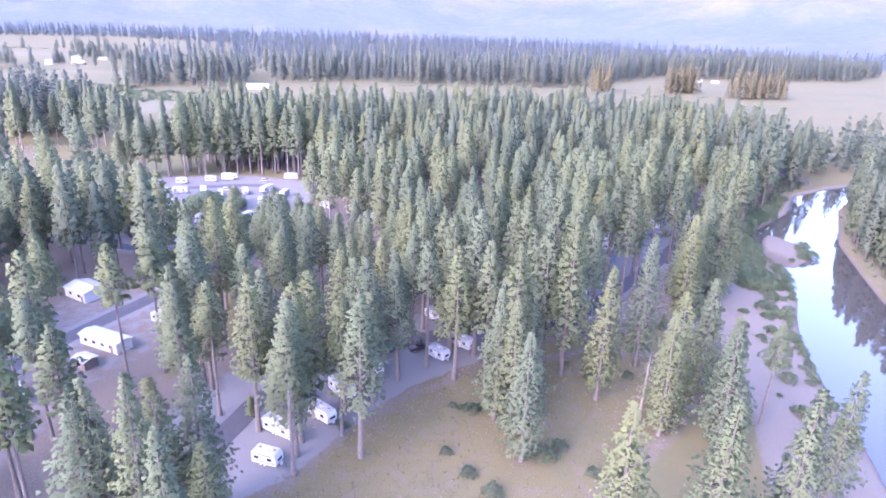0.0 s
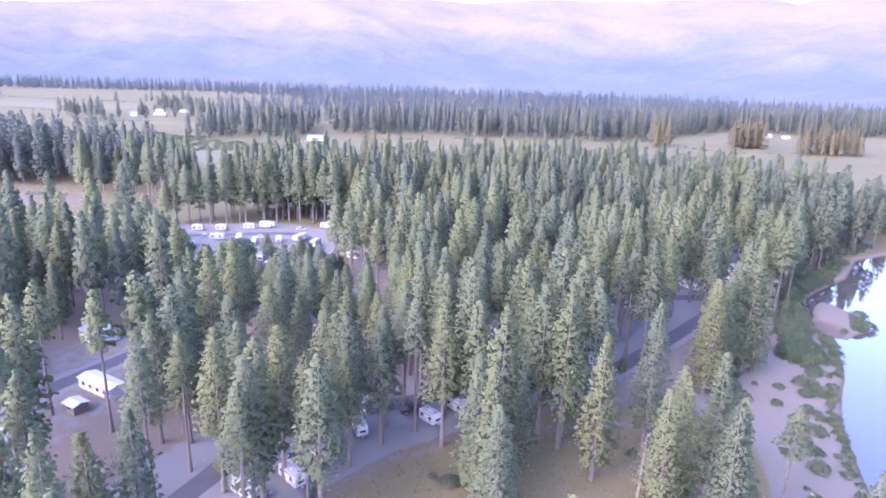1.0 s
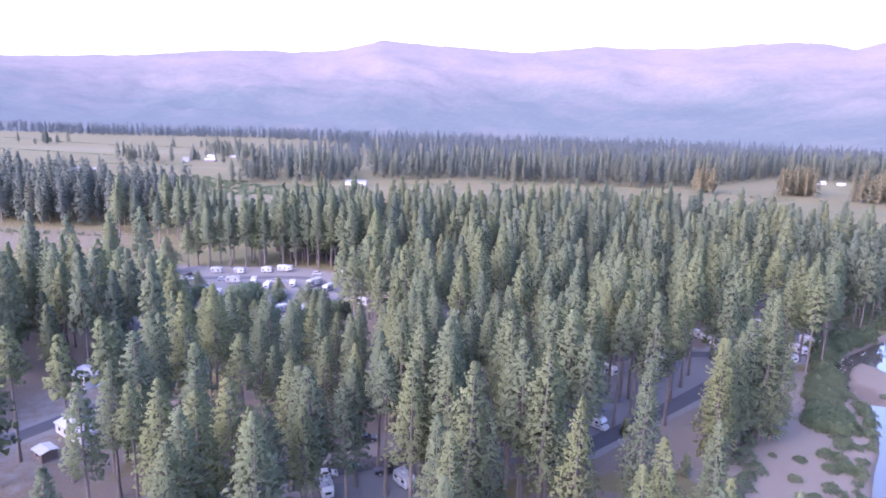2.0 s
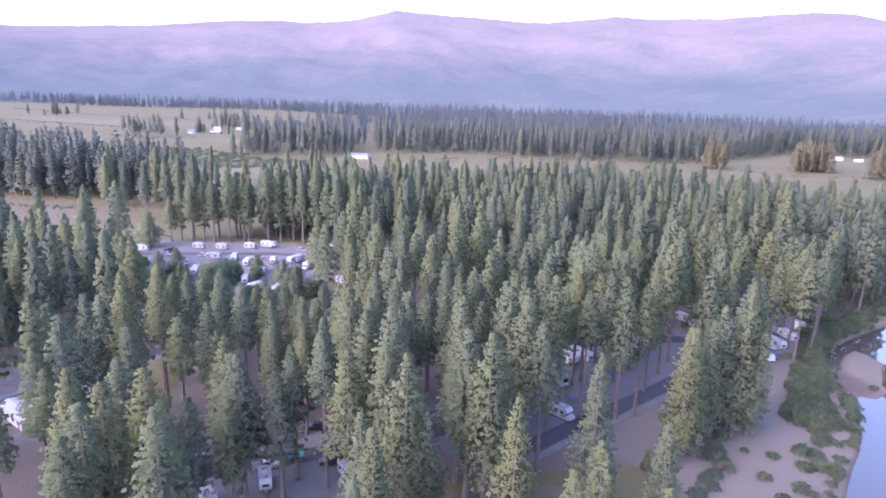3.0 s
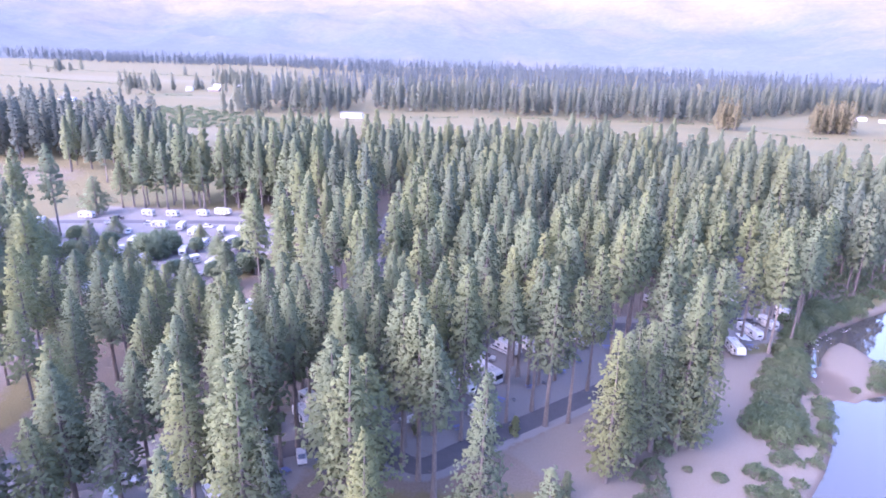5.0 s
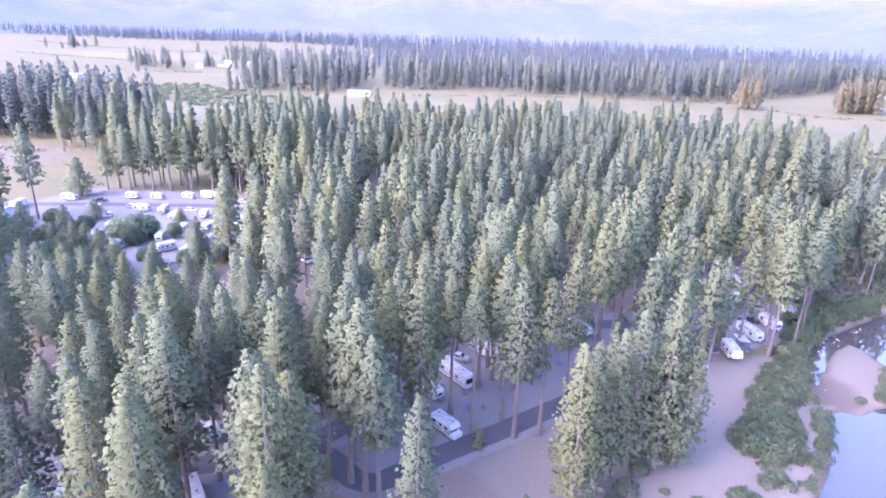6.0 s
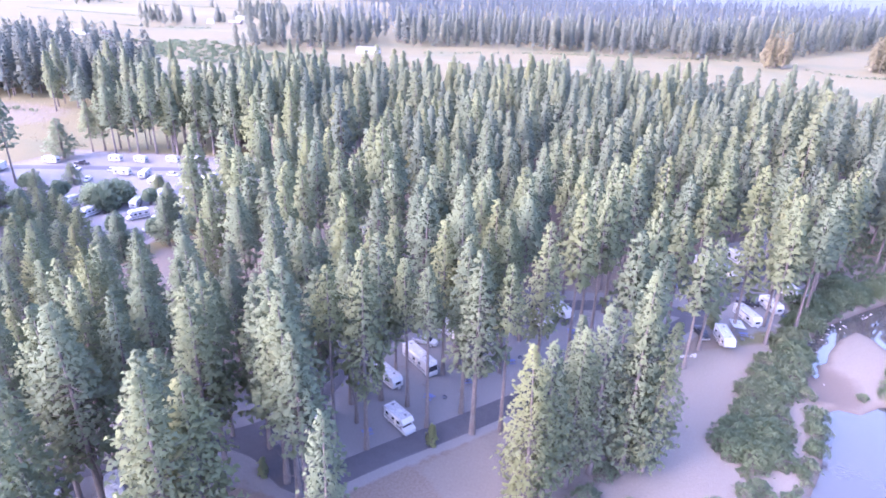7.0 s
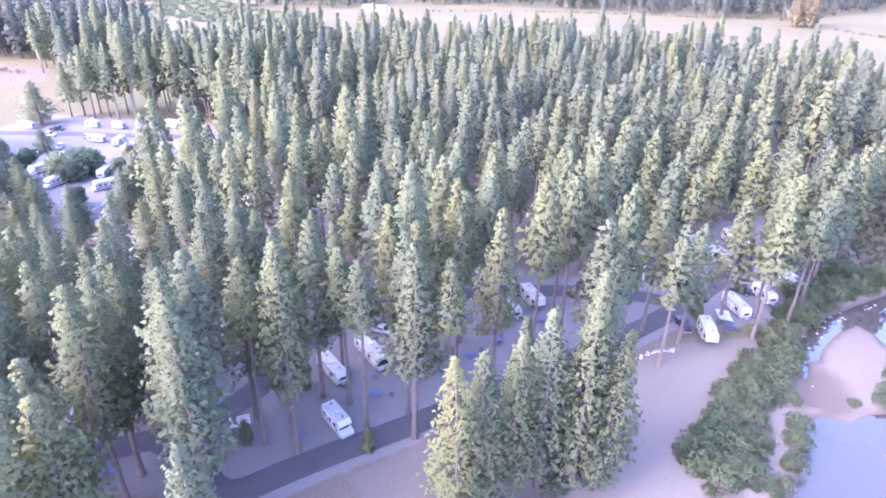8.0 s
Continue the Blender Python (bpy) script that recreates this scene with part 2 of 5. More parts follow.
def profile(points, width, bevel=0.0):
    """A side view in x and z, drawn out to a width along y."""
    bm = bmesh.new()
    a = [bm.verts.new((x, -width / 2, z)) for x, z in points]
    b = [bm.verts.new((x, width / 2, z)) for x, z in points]
    bm.faces.new(a)
    bm.faces.new(b[::-1])
    for i in range(len(points)):
        j = (i + 1) % len(points)
        bm.faces.new((a[j], a[i], b[i], b[j]))
    bmesh.ops.recalc_face_normals(bm, faces=bm.faces[:])
    if bevel:
        bmesh.ops.bevel(bm, geom=bm.edges[:], offset=bevel, segments=2, affect="EDGES", profile=0.6)
    return bm


def rod(a, b, r0, r1=None, sides=8):
    bm = bmesh.new()
    a, b = Vector(a), Vector(b)
    r1 = r0 if r1 is None else r1
    turn = (b - a).to_track_quat("Z", "Y").to_matrix().to_4x4()
    bmesh.ops.create_cone(bm, cap_ends=True, segments=sides, radius1=r0, radius2=r1, depth=(b - a).length, matrix=Matrix.Translation((a + b) / 2) @ turn)
    return bm


def joined(*bms):
    out = bmesh.new()
    for b in bms:
        me = bpy.data.meshes.new("tmp")
        b.to_mesh(me)
        b.free()
        out.from_mesh(me)
        bpy.data.meshes.remove(me)
    return out


# ---- plan: river, roads, clearings ----
RIVER_LEFT = [(44, -60), (62, 30), (78, 75), (86, 99), (92, 125), (98.5, 147), (103, 157), (107, 165), (111.5, 173), (115.5, 182), (118, 190), (120, 201), (120.5, 214), (120.5, 224), (127, 238), (138, 250), (160, 272), (180, 303), (208, 322), (260, 345), (340, 370)]
RIVER_RIGHT = [(345, 340), (262, 318), (214, 306), (190, 280), (160, 230), (147, 194), (141, 176), (132, 140), (124, 100), (112, 40), (95, -60)]
RIVER = RIVER_LEFT + RIVER_RIGHT
BAR = [(121, 203), (126, 203), (131, 206), (137, 209), (143, 217), (142.5, 228), (140, 237), (136.5, 241.5), (130.8, 235), (126.5, 227), (123.5, 217)]
SHALLOW = [(118.5, 200), (125.5, 202.5), (129.5, 207), (129, 216), (125, 220), (119.5, 214)]
CLEARING = [(-30, 84), (-19, 101), (-6, 117), (11, 131), (24, 133), (42, 140), (58, 138), (62, 120), (50, 104), (30, 84), (10, 70), (-10, 66)]
BEACH = [(54, 60), (62, 92), (72, 120), (74, 136), (62, 150), (50, 160), (62, 176), (78, 192), (88, 203), (95, 214), (104, 219), (116, 226), (122, 214), (120, 200), (115, 182), (111, 173), (103, 157), (98, 147), (92, 125), (86, 99), (72, 60)]
FRONT_PADS = [(-46, 86), (-34, 82), (-25, 89), (-19, 99), (-13, 109), (-5, 119), (4, 126), (14, 133), (14, 143), (0, 142), (-14, 134), (-30, 124), (-41, 106)]
CAMP_LOOP = [(-50, 84), (-34, 118), (-16, 128), (6, 140), (30, 146), (46, 158), (66, 182), (96, 220), (118, 230), (130, 262), (128, 300), (108, 288), (84, 240), (60, 236), (30, 228), (14, 205), (10, 168), (-16, 150), (-44, 134), (-58, 100)]
LOT = [(-60, 214), (-54, 250), (-58, 300), (-96, 312), (-166, 296), (-172, 262), (-134, 216), (-112, 196), (-84, 190)]
WEST_PADS = [(-72, 118), (-64, 136), (-74, 160), (-98, 176), (-112, 150), (-98, 122), (-100, 84), (-74, 84)]
STAND = [(-46, 58), (-28, 90), (-16, 110), (6, 132), (30, 142), (56, 150), (70, 170), (90, 200), (100, 214), (124, 250), (150, 275), (176, 306), (206, 330), (214, 400), (196, 440), (164, 484), (118, 488), (66, 530), (10, 490), (-44, 476), (-100, 440), (-130, 470), (-166, 474), (-158, 400), (-128, 340), (-60, 312), (-48, 250), (-54, 208), (-70, 196), (-62, 176), (-50, 140), (-64, 110)]
WEST_STAND = [(-140, 70), (-60, 60), (-44, 60), (-52, 96), (-62, 112), (-60, 140), (-72, 170), (-84, 186), (-112, 196), (-142, 214), (-186, 240), (-200, 180), (-190, 110)]
LOT_EDGE = [(-140, 308), (-124, 312), (-100, 319), (-60, 322), (-72, 350), (-118, 350), (-142, 330)]
EAST_BANK = [(146, 150), (152, 194), (165, 230), (195, 280), (222, 308), (300, 322), (330, 250), (300, 150), (220, 90), (150, 60), (134, 96)]
SAGE_FLAT = [(-440, 330), (-345, 366), (-265, 376), (-232, 372), (-214, 340), (-230, 300), (-320, 290)]
ROADS = {
    "road_1": ([(-62, 60), (-46, 84), (-40, 102), (-36, 114), (-27, 127), (-11, 137), (2, 145), (13, 153), (21, 161), (24.5, 172), (25, 186), (29, 198), (38, 210), (56, 222), (76, 230), (92, 233), (98.5, 231)], 5.0),
    "road_2": ([(16, 156), (24, 155), (31, 151), (35.5, 151.5), (40, 157), (45, 163), (53, 172), (63, 184), (72, 195), (88, 216), (98, 231), (107, 247), (117, 265), (124, 280), (128, 300), (122, 330)], 4.8),
    "road_3": ([(-100, 112), (-94, 130), (-88, 146), (-82, 160), (-72, 184), (-64, 204), (-64, 222), (-70, 262), (-84, 290), (-120, 282), (-160, 268), (-190, 256)], 5.0),
    "road_4": ([(-64, 204), (-90, 200), (-118, 206), (-150, 232)], 4.5),
    "road_5": ([(29, 198), (14, 216), (-2, 240), (-12, 266), (-21, 292), (-30, 330)], 4.5),
}


def smooth_line(points, step=2.0):
    """A line through the points, rounded as a spline."""
    p = np.array(points, dtype=float)
    p = np.vstack([2 * p[0] - p[1], p, 2 * p[-1] - p[-2]])
    out = []
    for i in range(1, len(p) - 2):
        n = max(2, int(np.hypot(*(p[i + 1] - p[i])) / step))
        for t in np.linspace(0, 1, n, endpoint=False):
            out.append(0.5 * (2 * p[i] + (p[i + 1] - p[i - 1]) * t + (2 * p[i - 1] - 5 * p[i] + 4 * p[i + 1] - p[i + 2]) * t * t + (3 * p[i] - p[i - 1] - 3 * p[i + 1] + p[i + 2]) * t ** 3))
    return np.array(out + [p[-2]])


def inside(poly, x, y):
    x, y = np.asarray(x, dtype=float), np.asarray(y, dtype=float)
    hit = np.zeros(x.shape, dtype=bool)
    for (x0, y0), (x1, y1) in zip(poly, poly[1:] + poly[:1]):
        if y0 == y1:
            continue
        cross = (y0 > y) != (y1 > y)
        hit ^= cross & (x < (x1 - x0) * (y - y0) / (y1 - y0) + x0)
    return hit


def gap(line, x, y, closed=False):
    """Distance from points to a line of corners."""
    x, y = np.asarray(x, dtype=float), np.asarray(y, dtype=float)
    best = np.full(x.shape, 1e9)
    line = [tuple(q) for q in line]
    pairs = list(zip(line, line[1:])) + ([(line[-1], line[0])] if closed else [])
    for (x0, y0), (x1, y1) in pairs:
        dx, dy = x1 - x0, y1 - y0
        t = np.clip(((x - x0) * dx + (y - y0) * dy) / (dx * dx + dy * dy + 1e-9), 0, 1)
        best = np.minimum(best, np.hypot(x - x0 - t * dx, y - y0 - t * dy))
    return best


def signed(poly, x, y):
    """Distance to a closed outline, positive inside."""
    d = gap(poly, x, y, True)
    return np.where(inside(poly, x, y), d, -d)


ROAD_LINES = {k: (smooth_line(p), w) for k, (p, w) in ROADS.items()}
BED, WATER_LEVEL = -2.4, -1.0


def ground_height(x, y):
    d = signed(RIVER, x, y)
    z = np.clip(d / 4.5 + 0.3, 0, 1) * BED
    bar = np.clip(signed(BAR, x, y) / 4.0 + 0.5, 0, 1)
    z = z + bar * (BED * -1 - 0.35) * (z < -0.4)
    low = np.clip(signed(SHALLOW, x, y) / 3.0 + 0.4, 0, 1)
    return np.where((low > 0) & (z < -0.3), np.where(bar > 0.3, -0.62 - 0.26 * low, np.minimum(z, -0.35 - 0.5 * low)), z)


def lattice(lo, hi, fine_lo, fine_hi, fine, growth=1.13):
    mid = list(np.arange(fine_lo, fine_hi + fine, fine))
    step, a = fine, fine_lo
    left = []
    while a > lo:
        step *= growth
        a -= step
        left.append(max(a, lo))
    step, b = fine, mid[-1]
    right = []
    while b < hi:
        step *= growth
        b += step
        right.append(min(b, hi))
    return np.array(left[::-1] + mid + right)


# ---- ground, water, roads ----
def build_ground():
    xs, ys = lattice(-4600, 4600, -150, 190, 2.0), lattice(-900, 4700, 40, 340, 2.0)
    gx, gy = np.meshgrid(xs, ys)
    fx, fy = gx.ravel(), gy.ravel()
    z = ground_height(fx, fy)
    verts = np.column_stack([fx, fy, z])
    w, h = len(xs), len(ys)
    i = (np.arange(h - 1)[:, None] * w + np.arange(w - 1)[None, :]).ravel()
    tris = np.concatenate([np.column_stack([i, i + 1, i + w + 1]), np.column_stack([i, i + w + 1, i + w])])
    me = triangles_of("ground", verts, tris, [M_GROUND])
    soft = lambda d, r: np.clip(d / r + 0.5, 0, 1)
    sand = np.maximum(soft(signed(BEACH, fx, fy), 5), soft(signed(BAR, fx, fy), 4))
    sand = np.maximum(sand, soft(signed(RIVER, fx, fy) + 2.0, 4) * 0.9 * np.clip(gap(RIVER_RIGHT, fx, fy) / 9 - 0.4, 0, 1))
    sand = sand * (1 - soft(signed(SHALLOW, fx, fy) - 0.5, 3))
    dry = soft(signed(CLEARING, fx, fy), 8) * 0.62
    camp = soft(signed(STAND, fx, fy), 10)
    west = soft(signed(WEST_STAND, fx, fy), 14)
    east = soft(signed(EAST_BANK, fx, fy), 30)
    dry = np.maximum(dry, 1.0 - np.maximum.reduce([camp, west, east, soft(signed(LOT, fx, fy), 6), soft(signed(CLEARING, fx, fy), 6), soft(signed(BEACH, fx, fy), 6), soft(signed(RIVER, fx, fy), 6)]))
    dry = dry * (1 - 0.5 * soft(signed(SAGE_FLAT, fx, fy), 24))
    gravel = np.maximum(soft(signed(LOT, fx, fy), 6) * 0.62, soft(signed(WEST_PADS, fx, fy), 8) * 0.5)
    gravel = np.maximum(gravel, soft(signed(CAMP_LOOP, fx, fy), 8) * 0.75)
    gravel = np.maximum(gravel, soft(signed(FRONT_PADS, fx, fy), 3))
    for line, width in ROAD_LINES.values():
        gravel = np.maximum(gravel, soft(width / 2 + 2.2 - gap(line, fx, fy), 3))
    turf = np.zeros_like(fx)
    for x, y, rx, ry in ((-290, 540, 80, 70), (-90, 690, 200, 30), (-900, 1150, 330, 90), (-470, 840, 90, 30), (235, 900, 60, 22), (150, 300, 24, 10)):
        turf = np.maximum(turf, soft(1 - np.hypot((fx - x) / rx, (fy - y) / ry), 0.5) * 0.62)
    turf = np.maximum(turf, soft(12 - gap(RIVER_RIGHT, fx, fy), 6) * (1 - soft(signed(RIVER, fx, fy) + 1, 3)) * 0.6)
    turf = np.maximum(turf, soft(signed(CLEARING, fx, fy) - 9, 10) * 0.36)
    zones = np.column_stack([sand, dry, gravel, turf]).astype(np.float32)
    me.attributes.new("zones", "FLOAT_COLOR", "POINT").data.foreach_set("color", zones.ravel())
    me.polygons.foreach_set("use_smooth", [True] * len(me.polygons))
    return tagged(new("ground", me), "pale valley floor of needle duff, sand, gravel and dry grass", "ground", "", "structure")


build_ground()


def build_water():
    verts = [(x, y, WATER_LEVEL) for x, y in [(30, -60), (50, 30), (64, 75), (72, 97), (82, 125), (90, 147), (100, 173), (109, 197), (112, 214), (112, 228), (120, 244), (133, 258), (154, 280), (174, 312), (204, 332), (256, 356), (338, 380), (348, 330), (266, 308), (220, 298), (197, 276), (168, 228), (154, 192), (148, 174), (139, 140), (131, 100), (119, 40), (102, -60)]]
    bm = bmesh.new()
    bmesh.ops.triangulate(bm, faces=[bm.faces.new([bm.verts.new(v) for v in verts])])
    me = bpy.data.meshes.new("water")
    bm.to_mesh(me)
    bm.free()
    me.materials.append(M_WATER)
    return tagged(new("water", me), "calm reflecting river along the sandy bank", "river", "", "structure")


build_water()


def build_road(name, line, width):
    t = np.gradient(line, axis=0)
    side = np.column_stack([-t[:, 1], t[:, 0]]) / np.hypot(t[:, 0], t[:, 1])[:, None]
    lift = 0.04 + 0.006 * int(name[-1])
    verts, faces = [], []
    for q, s in zip(line, side):
        for off, z in ((-width / 2 - 0.25, -0.05), (-width / 2, lift), (0, lift + 0.05), (width / 2, lift), (width / 2 + 0.25, -0.05)):
            verts.append((*(q + s * off), z))
    for i in range(len(line) - 1):
        for k in range(4):
            a = i * 5 + k
            faces.append((a, a + 5, a + 6, a + 1))
    me = mesh_of(name, verts, faces, [M_ASPHALT])
    me.validate()
    bm = bmesh.new()
    bm.from_mesh(me)
    bmesh.ops.recalc_face_normals(bm, faces=bm.faces[:])
    bm.to_mesh(me)
    bm.free()
    return tagged(new(name, me), "narrow dark asphalt campground road between the pines", "road", "", "structure")


for road_name, (road_line, road_width) in ROAD_LINES.items():
    build_road(road_name, road_line, road_width)


# ---- mountains ----
CREST = [-75, 3.4, -44, 4.0, -36, 4.6, -31, 5.25, -26, 5.6, -23.7, 5.5, -20, 5.85, -18, 6.3, -16, 6.85, -14, 6.7, -10.5, 6.55, -3.3, 6.1, 3, 6.65, 6.5, 6.45, 11, 6.45, 17.3, 6.75, 20, 6.55, 22, 6.05, 24, 6.6, 40, 6.2, 75, 5.0]   # bearing and height of the skyline, degrees


def build_mountains():
    """A long range across the valley's far side: a wall of spurs and gullies up to a gently rolling crest."""
    na, nr = 420, 70
    az = np.radians(np.linspace(-75, 75, na))
    u = np.linspace(0, 1, nr)
    verts = np.zeros((nr, na, 3))
    line = np.interp(np.degrees(az), CREST[::2], CREST[1::2])
    broad = np.convolve(np.pad(line, 24, mode="edge"), np.hanning(49) / np.hanning(49).sum(), mode="valid")
    for j, a in enumerate(az):
        deg = math.degrees(a)
        crest = 77 + 4650 * math.tan(radians(float(broad[j])))
        peak = 4650 * (math.tan(radians(float(line[j]))) - math.tan(radians(float(broad[j])))) + 8 * noise.noise((deg * 0.5, 2.0, 0)) + 6 * noise.noise((deg * 1.7, 7.0, 0))
        foot = 2700 - 900 * (0.5 + 0.5 * math.tanh((deg - 20) / 12))
        for i, s in enumerate(u):
            r = foot + (4650 - foot) * s
            x, y = r * math.sin(a), r * math.cos(a)
            rise = s ** 1.25
            spur = noise.fractal((x * 0.0016, y * 0.0016, 3.1), 1.0, 2.1, 5)
            gully = 0.5 - abs(noise.noise((deg * 0.16 + spur * 0.8, s * 1.4, 9.0)))
            verts[i, j] = (x, y, -3 + crest * rise + peak * s ** 7 + (spur * 110 + gully * 30) * s * (1 - s) * 2.4 * (1 - 0.3 * s))
    idx = (np.arange(nr - 1)[:, None] * na + np.arange(na - 1)[None, :]).ravel()
    tris = np.concatenate([np.column_stack([idx, idx + 1, idx + na + 1]), np.column_stack([idx, idx + na + 1, idx + na])])
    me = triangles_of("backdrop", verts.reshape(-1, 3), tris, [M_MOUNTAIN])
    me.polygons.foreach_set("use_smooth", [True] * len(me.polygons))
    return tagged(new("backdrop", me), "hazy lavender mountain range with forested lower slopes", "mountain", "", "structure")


build_mountains()


# ---- trees ----
def tufts_of(rng, at, out, size, blades, width=0.18, loose=0.62):
    """Clumps of needles: narrow triangles that spread from each point, mostly outward and up."""
    n = len(at)
    base = np.repeat(at, blades, axis=0)
    d = np.repeat(out, blades, axis=0) * 0.75 + rng.normal(0, loose, (n * blades, 3)) + np.array([0, 0, 0.28])
    d /= np.linalg.norm(d, axis=1)[:, None] + 1e-9
    s = np.repeat(size, blades) * rng.uniform(0.75, 1.2, n * blades)
    side = np.cross(d, rng.normal(0, 1, d.shape))
    side /= np.linalg.norm(side, axis=1)[:, None] + 1e-9
    wide = (s * width)[:, None]
    tip = base + d * s[:, None]
    mid = base + d * (s * 0.25)[:, None]
    verts = np.stack([mid + side * wide, mid - side * wide, tip], axis=1).reshape(-1, 3)
    return verts, np.arange(len(verts)).reshape(-1, 3)


def tube(points, radii, sides):
    p = np.asarray(points, dtype=float)
    d = np.gradient(p, axis=0)
    d /= np.linalg.norm(d, axis=1)[:, None]
    ref = np.where(np.abs(d[:, 2:3]) > 0.9, np.array([[1.0, 0, 0]]), np.array([[0, 0, 1.0]]))
    a = np.cross(d, ref)
    a /= np.linalg.norm(a, axis=1)[:, None]
    b = np.cross(d, a)
    ang = np.linspace(0, 2 * np.pi, sides, endpoint=False)
    ring = p[:, None, :] + np.asarray(radii)[:, None, None] * (np.cos(ang)[None, :, None] * a[:, None, :] + np.sin(ang)[None, :, None] * b[:, None, :])
    tris = []
    for i in range(len(p) - 1):
        for k in range(sides):
            m = (k + 1) % sides
            tris += [(i * sides + k, (i + 1) * sides + k, (i + 1) * sides + m), (i * sides + k, (i + 1) * sides + m, i * sides + m)]
    return ring.reshape(-1, 3), np.array(tris)


def merged(pieces):
    verts, tris, at = [], [], 0
    for v, t in pieces:
        verts.append(v)
        tris.append(t + at)
        at += len(v)
    return np.concatenate(verts), np.concatenate(tris)


def outward(verts, tris, rise=0.5, round_crown=False):
    """Foliage that catches the light as a whole crown does: every blade faces out, its normal near the crown's own."""
    v, t = np.array(verts, dtype=float), np.array(tris)
    if round_crown:
        o = v - np.array([0, 0, v[:, 2].max() * 0.25])
    else:
        r = np.hypot(v[:, 0], v[:, 1]) + 0.35
        o = np.column_stack([v[:, 0] / r, v[:, 1] / r, np.full(len(v), rise)])
    o /= np.linalg.norm(o, axis=1)[:, None] + 1e-9
    face = np.cross(v[t[:, 1]] - v[t[:, 0]], v[t[:, 2]] - v[t[:, 0]])
    face /= np.linalg.norm(face, axis=1)[:, None] + 1e-9
    back = np.sum(face * o[t].mean(1), axis=1) < 0
    t[back] = t[back][:, ::-1]
    face[back] *= -1
    n = o * 0.55
    n[t.ravel()] += np.repeat(face, 3, axis=0) * 0.5
    return v, t, n / (np.linalg.norm(n, axis=1)[:, None] + 1e-9)


def sprays_of(rng, at, axis, size, ring):
    """Shoots of needles: each a ragged open star round its own axis, domed toward the tip."""
    n = len(at)
    d = axis + rng.normal(0, 0.3, (n, 3))
    d /= np.linalg.norm(d, axis=1)[:, None] + 1e-9
    a = np.cross(d, np.array([0.31, 0.52, 0.13]) + rng.normal(0, 0.2, (n, 3)))
    a /= np.linalg.norm(a, axis=1)[:, None] + 1e-9
    b = np.cross(d, a)
    k = np.arange(ring)
    ang = 2 * np.pi * k[None, :] / ring + rng.uniform(0, 6.28, (n, 1)) + rng.normal(0, 0.2, (n, ring))
    point = (k % 2 == 0)[None, :]
    r = np.where(point, rng.uniform(0.55, 1.1, (n, ring)), rng.uniform(0.2, 0.36, (n, ring))) * size[:, None]
    h = np.where(point, rng.uniform(-0.35, 0.4, (n, ring)), rng.uniform(-0.3, 0.1, (n, ring))) * size[:, None]
    rim = at[:, None, :] + r[..., None] * (np.cos(ang)[..., None] * a[:, None, :] + np.sin(ang)[..., None] * b[:, None, :]) + h[..., None] * d[:, None, :]
    tip = at + d * (size * rng.uniform(0.55, 0.95, n))[:, None]
    verts = np.concatenate([tip[:, None], rim], axis=1)
    one = np.column_stack([np.zeros_like(k), 1 + k, 1 + (k + 1) % ring])
    tris = (one[None] + (np.arange(n) * (ring + 1))[:, None, None]).reshape(-1, 3)
    facing = verts - (at - d * (size * 0.5)[:, None])[:, None, :]
    facing /= np.linalg.norm(facing, axis=2)[..., None] + 1e-9
    return verts.reshape(-1, 3), tris, facing.reshape(-1, 3)


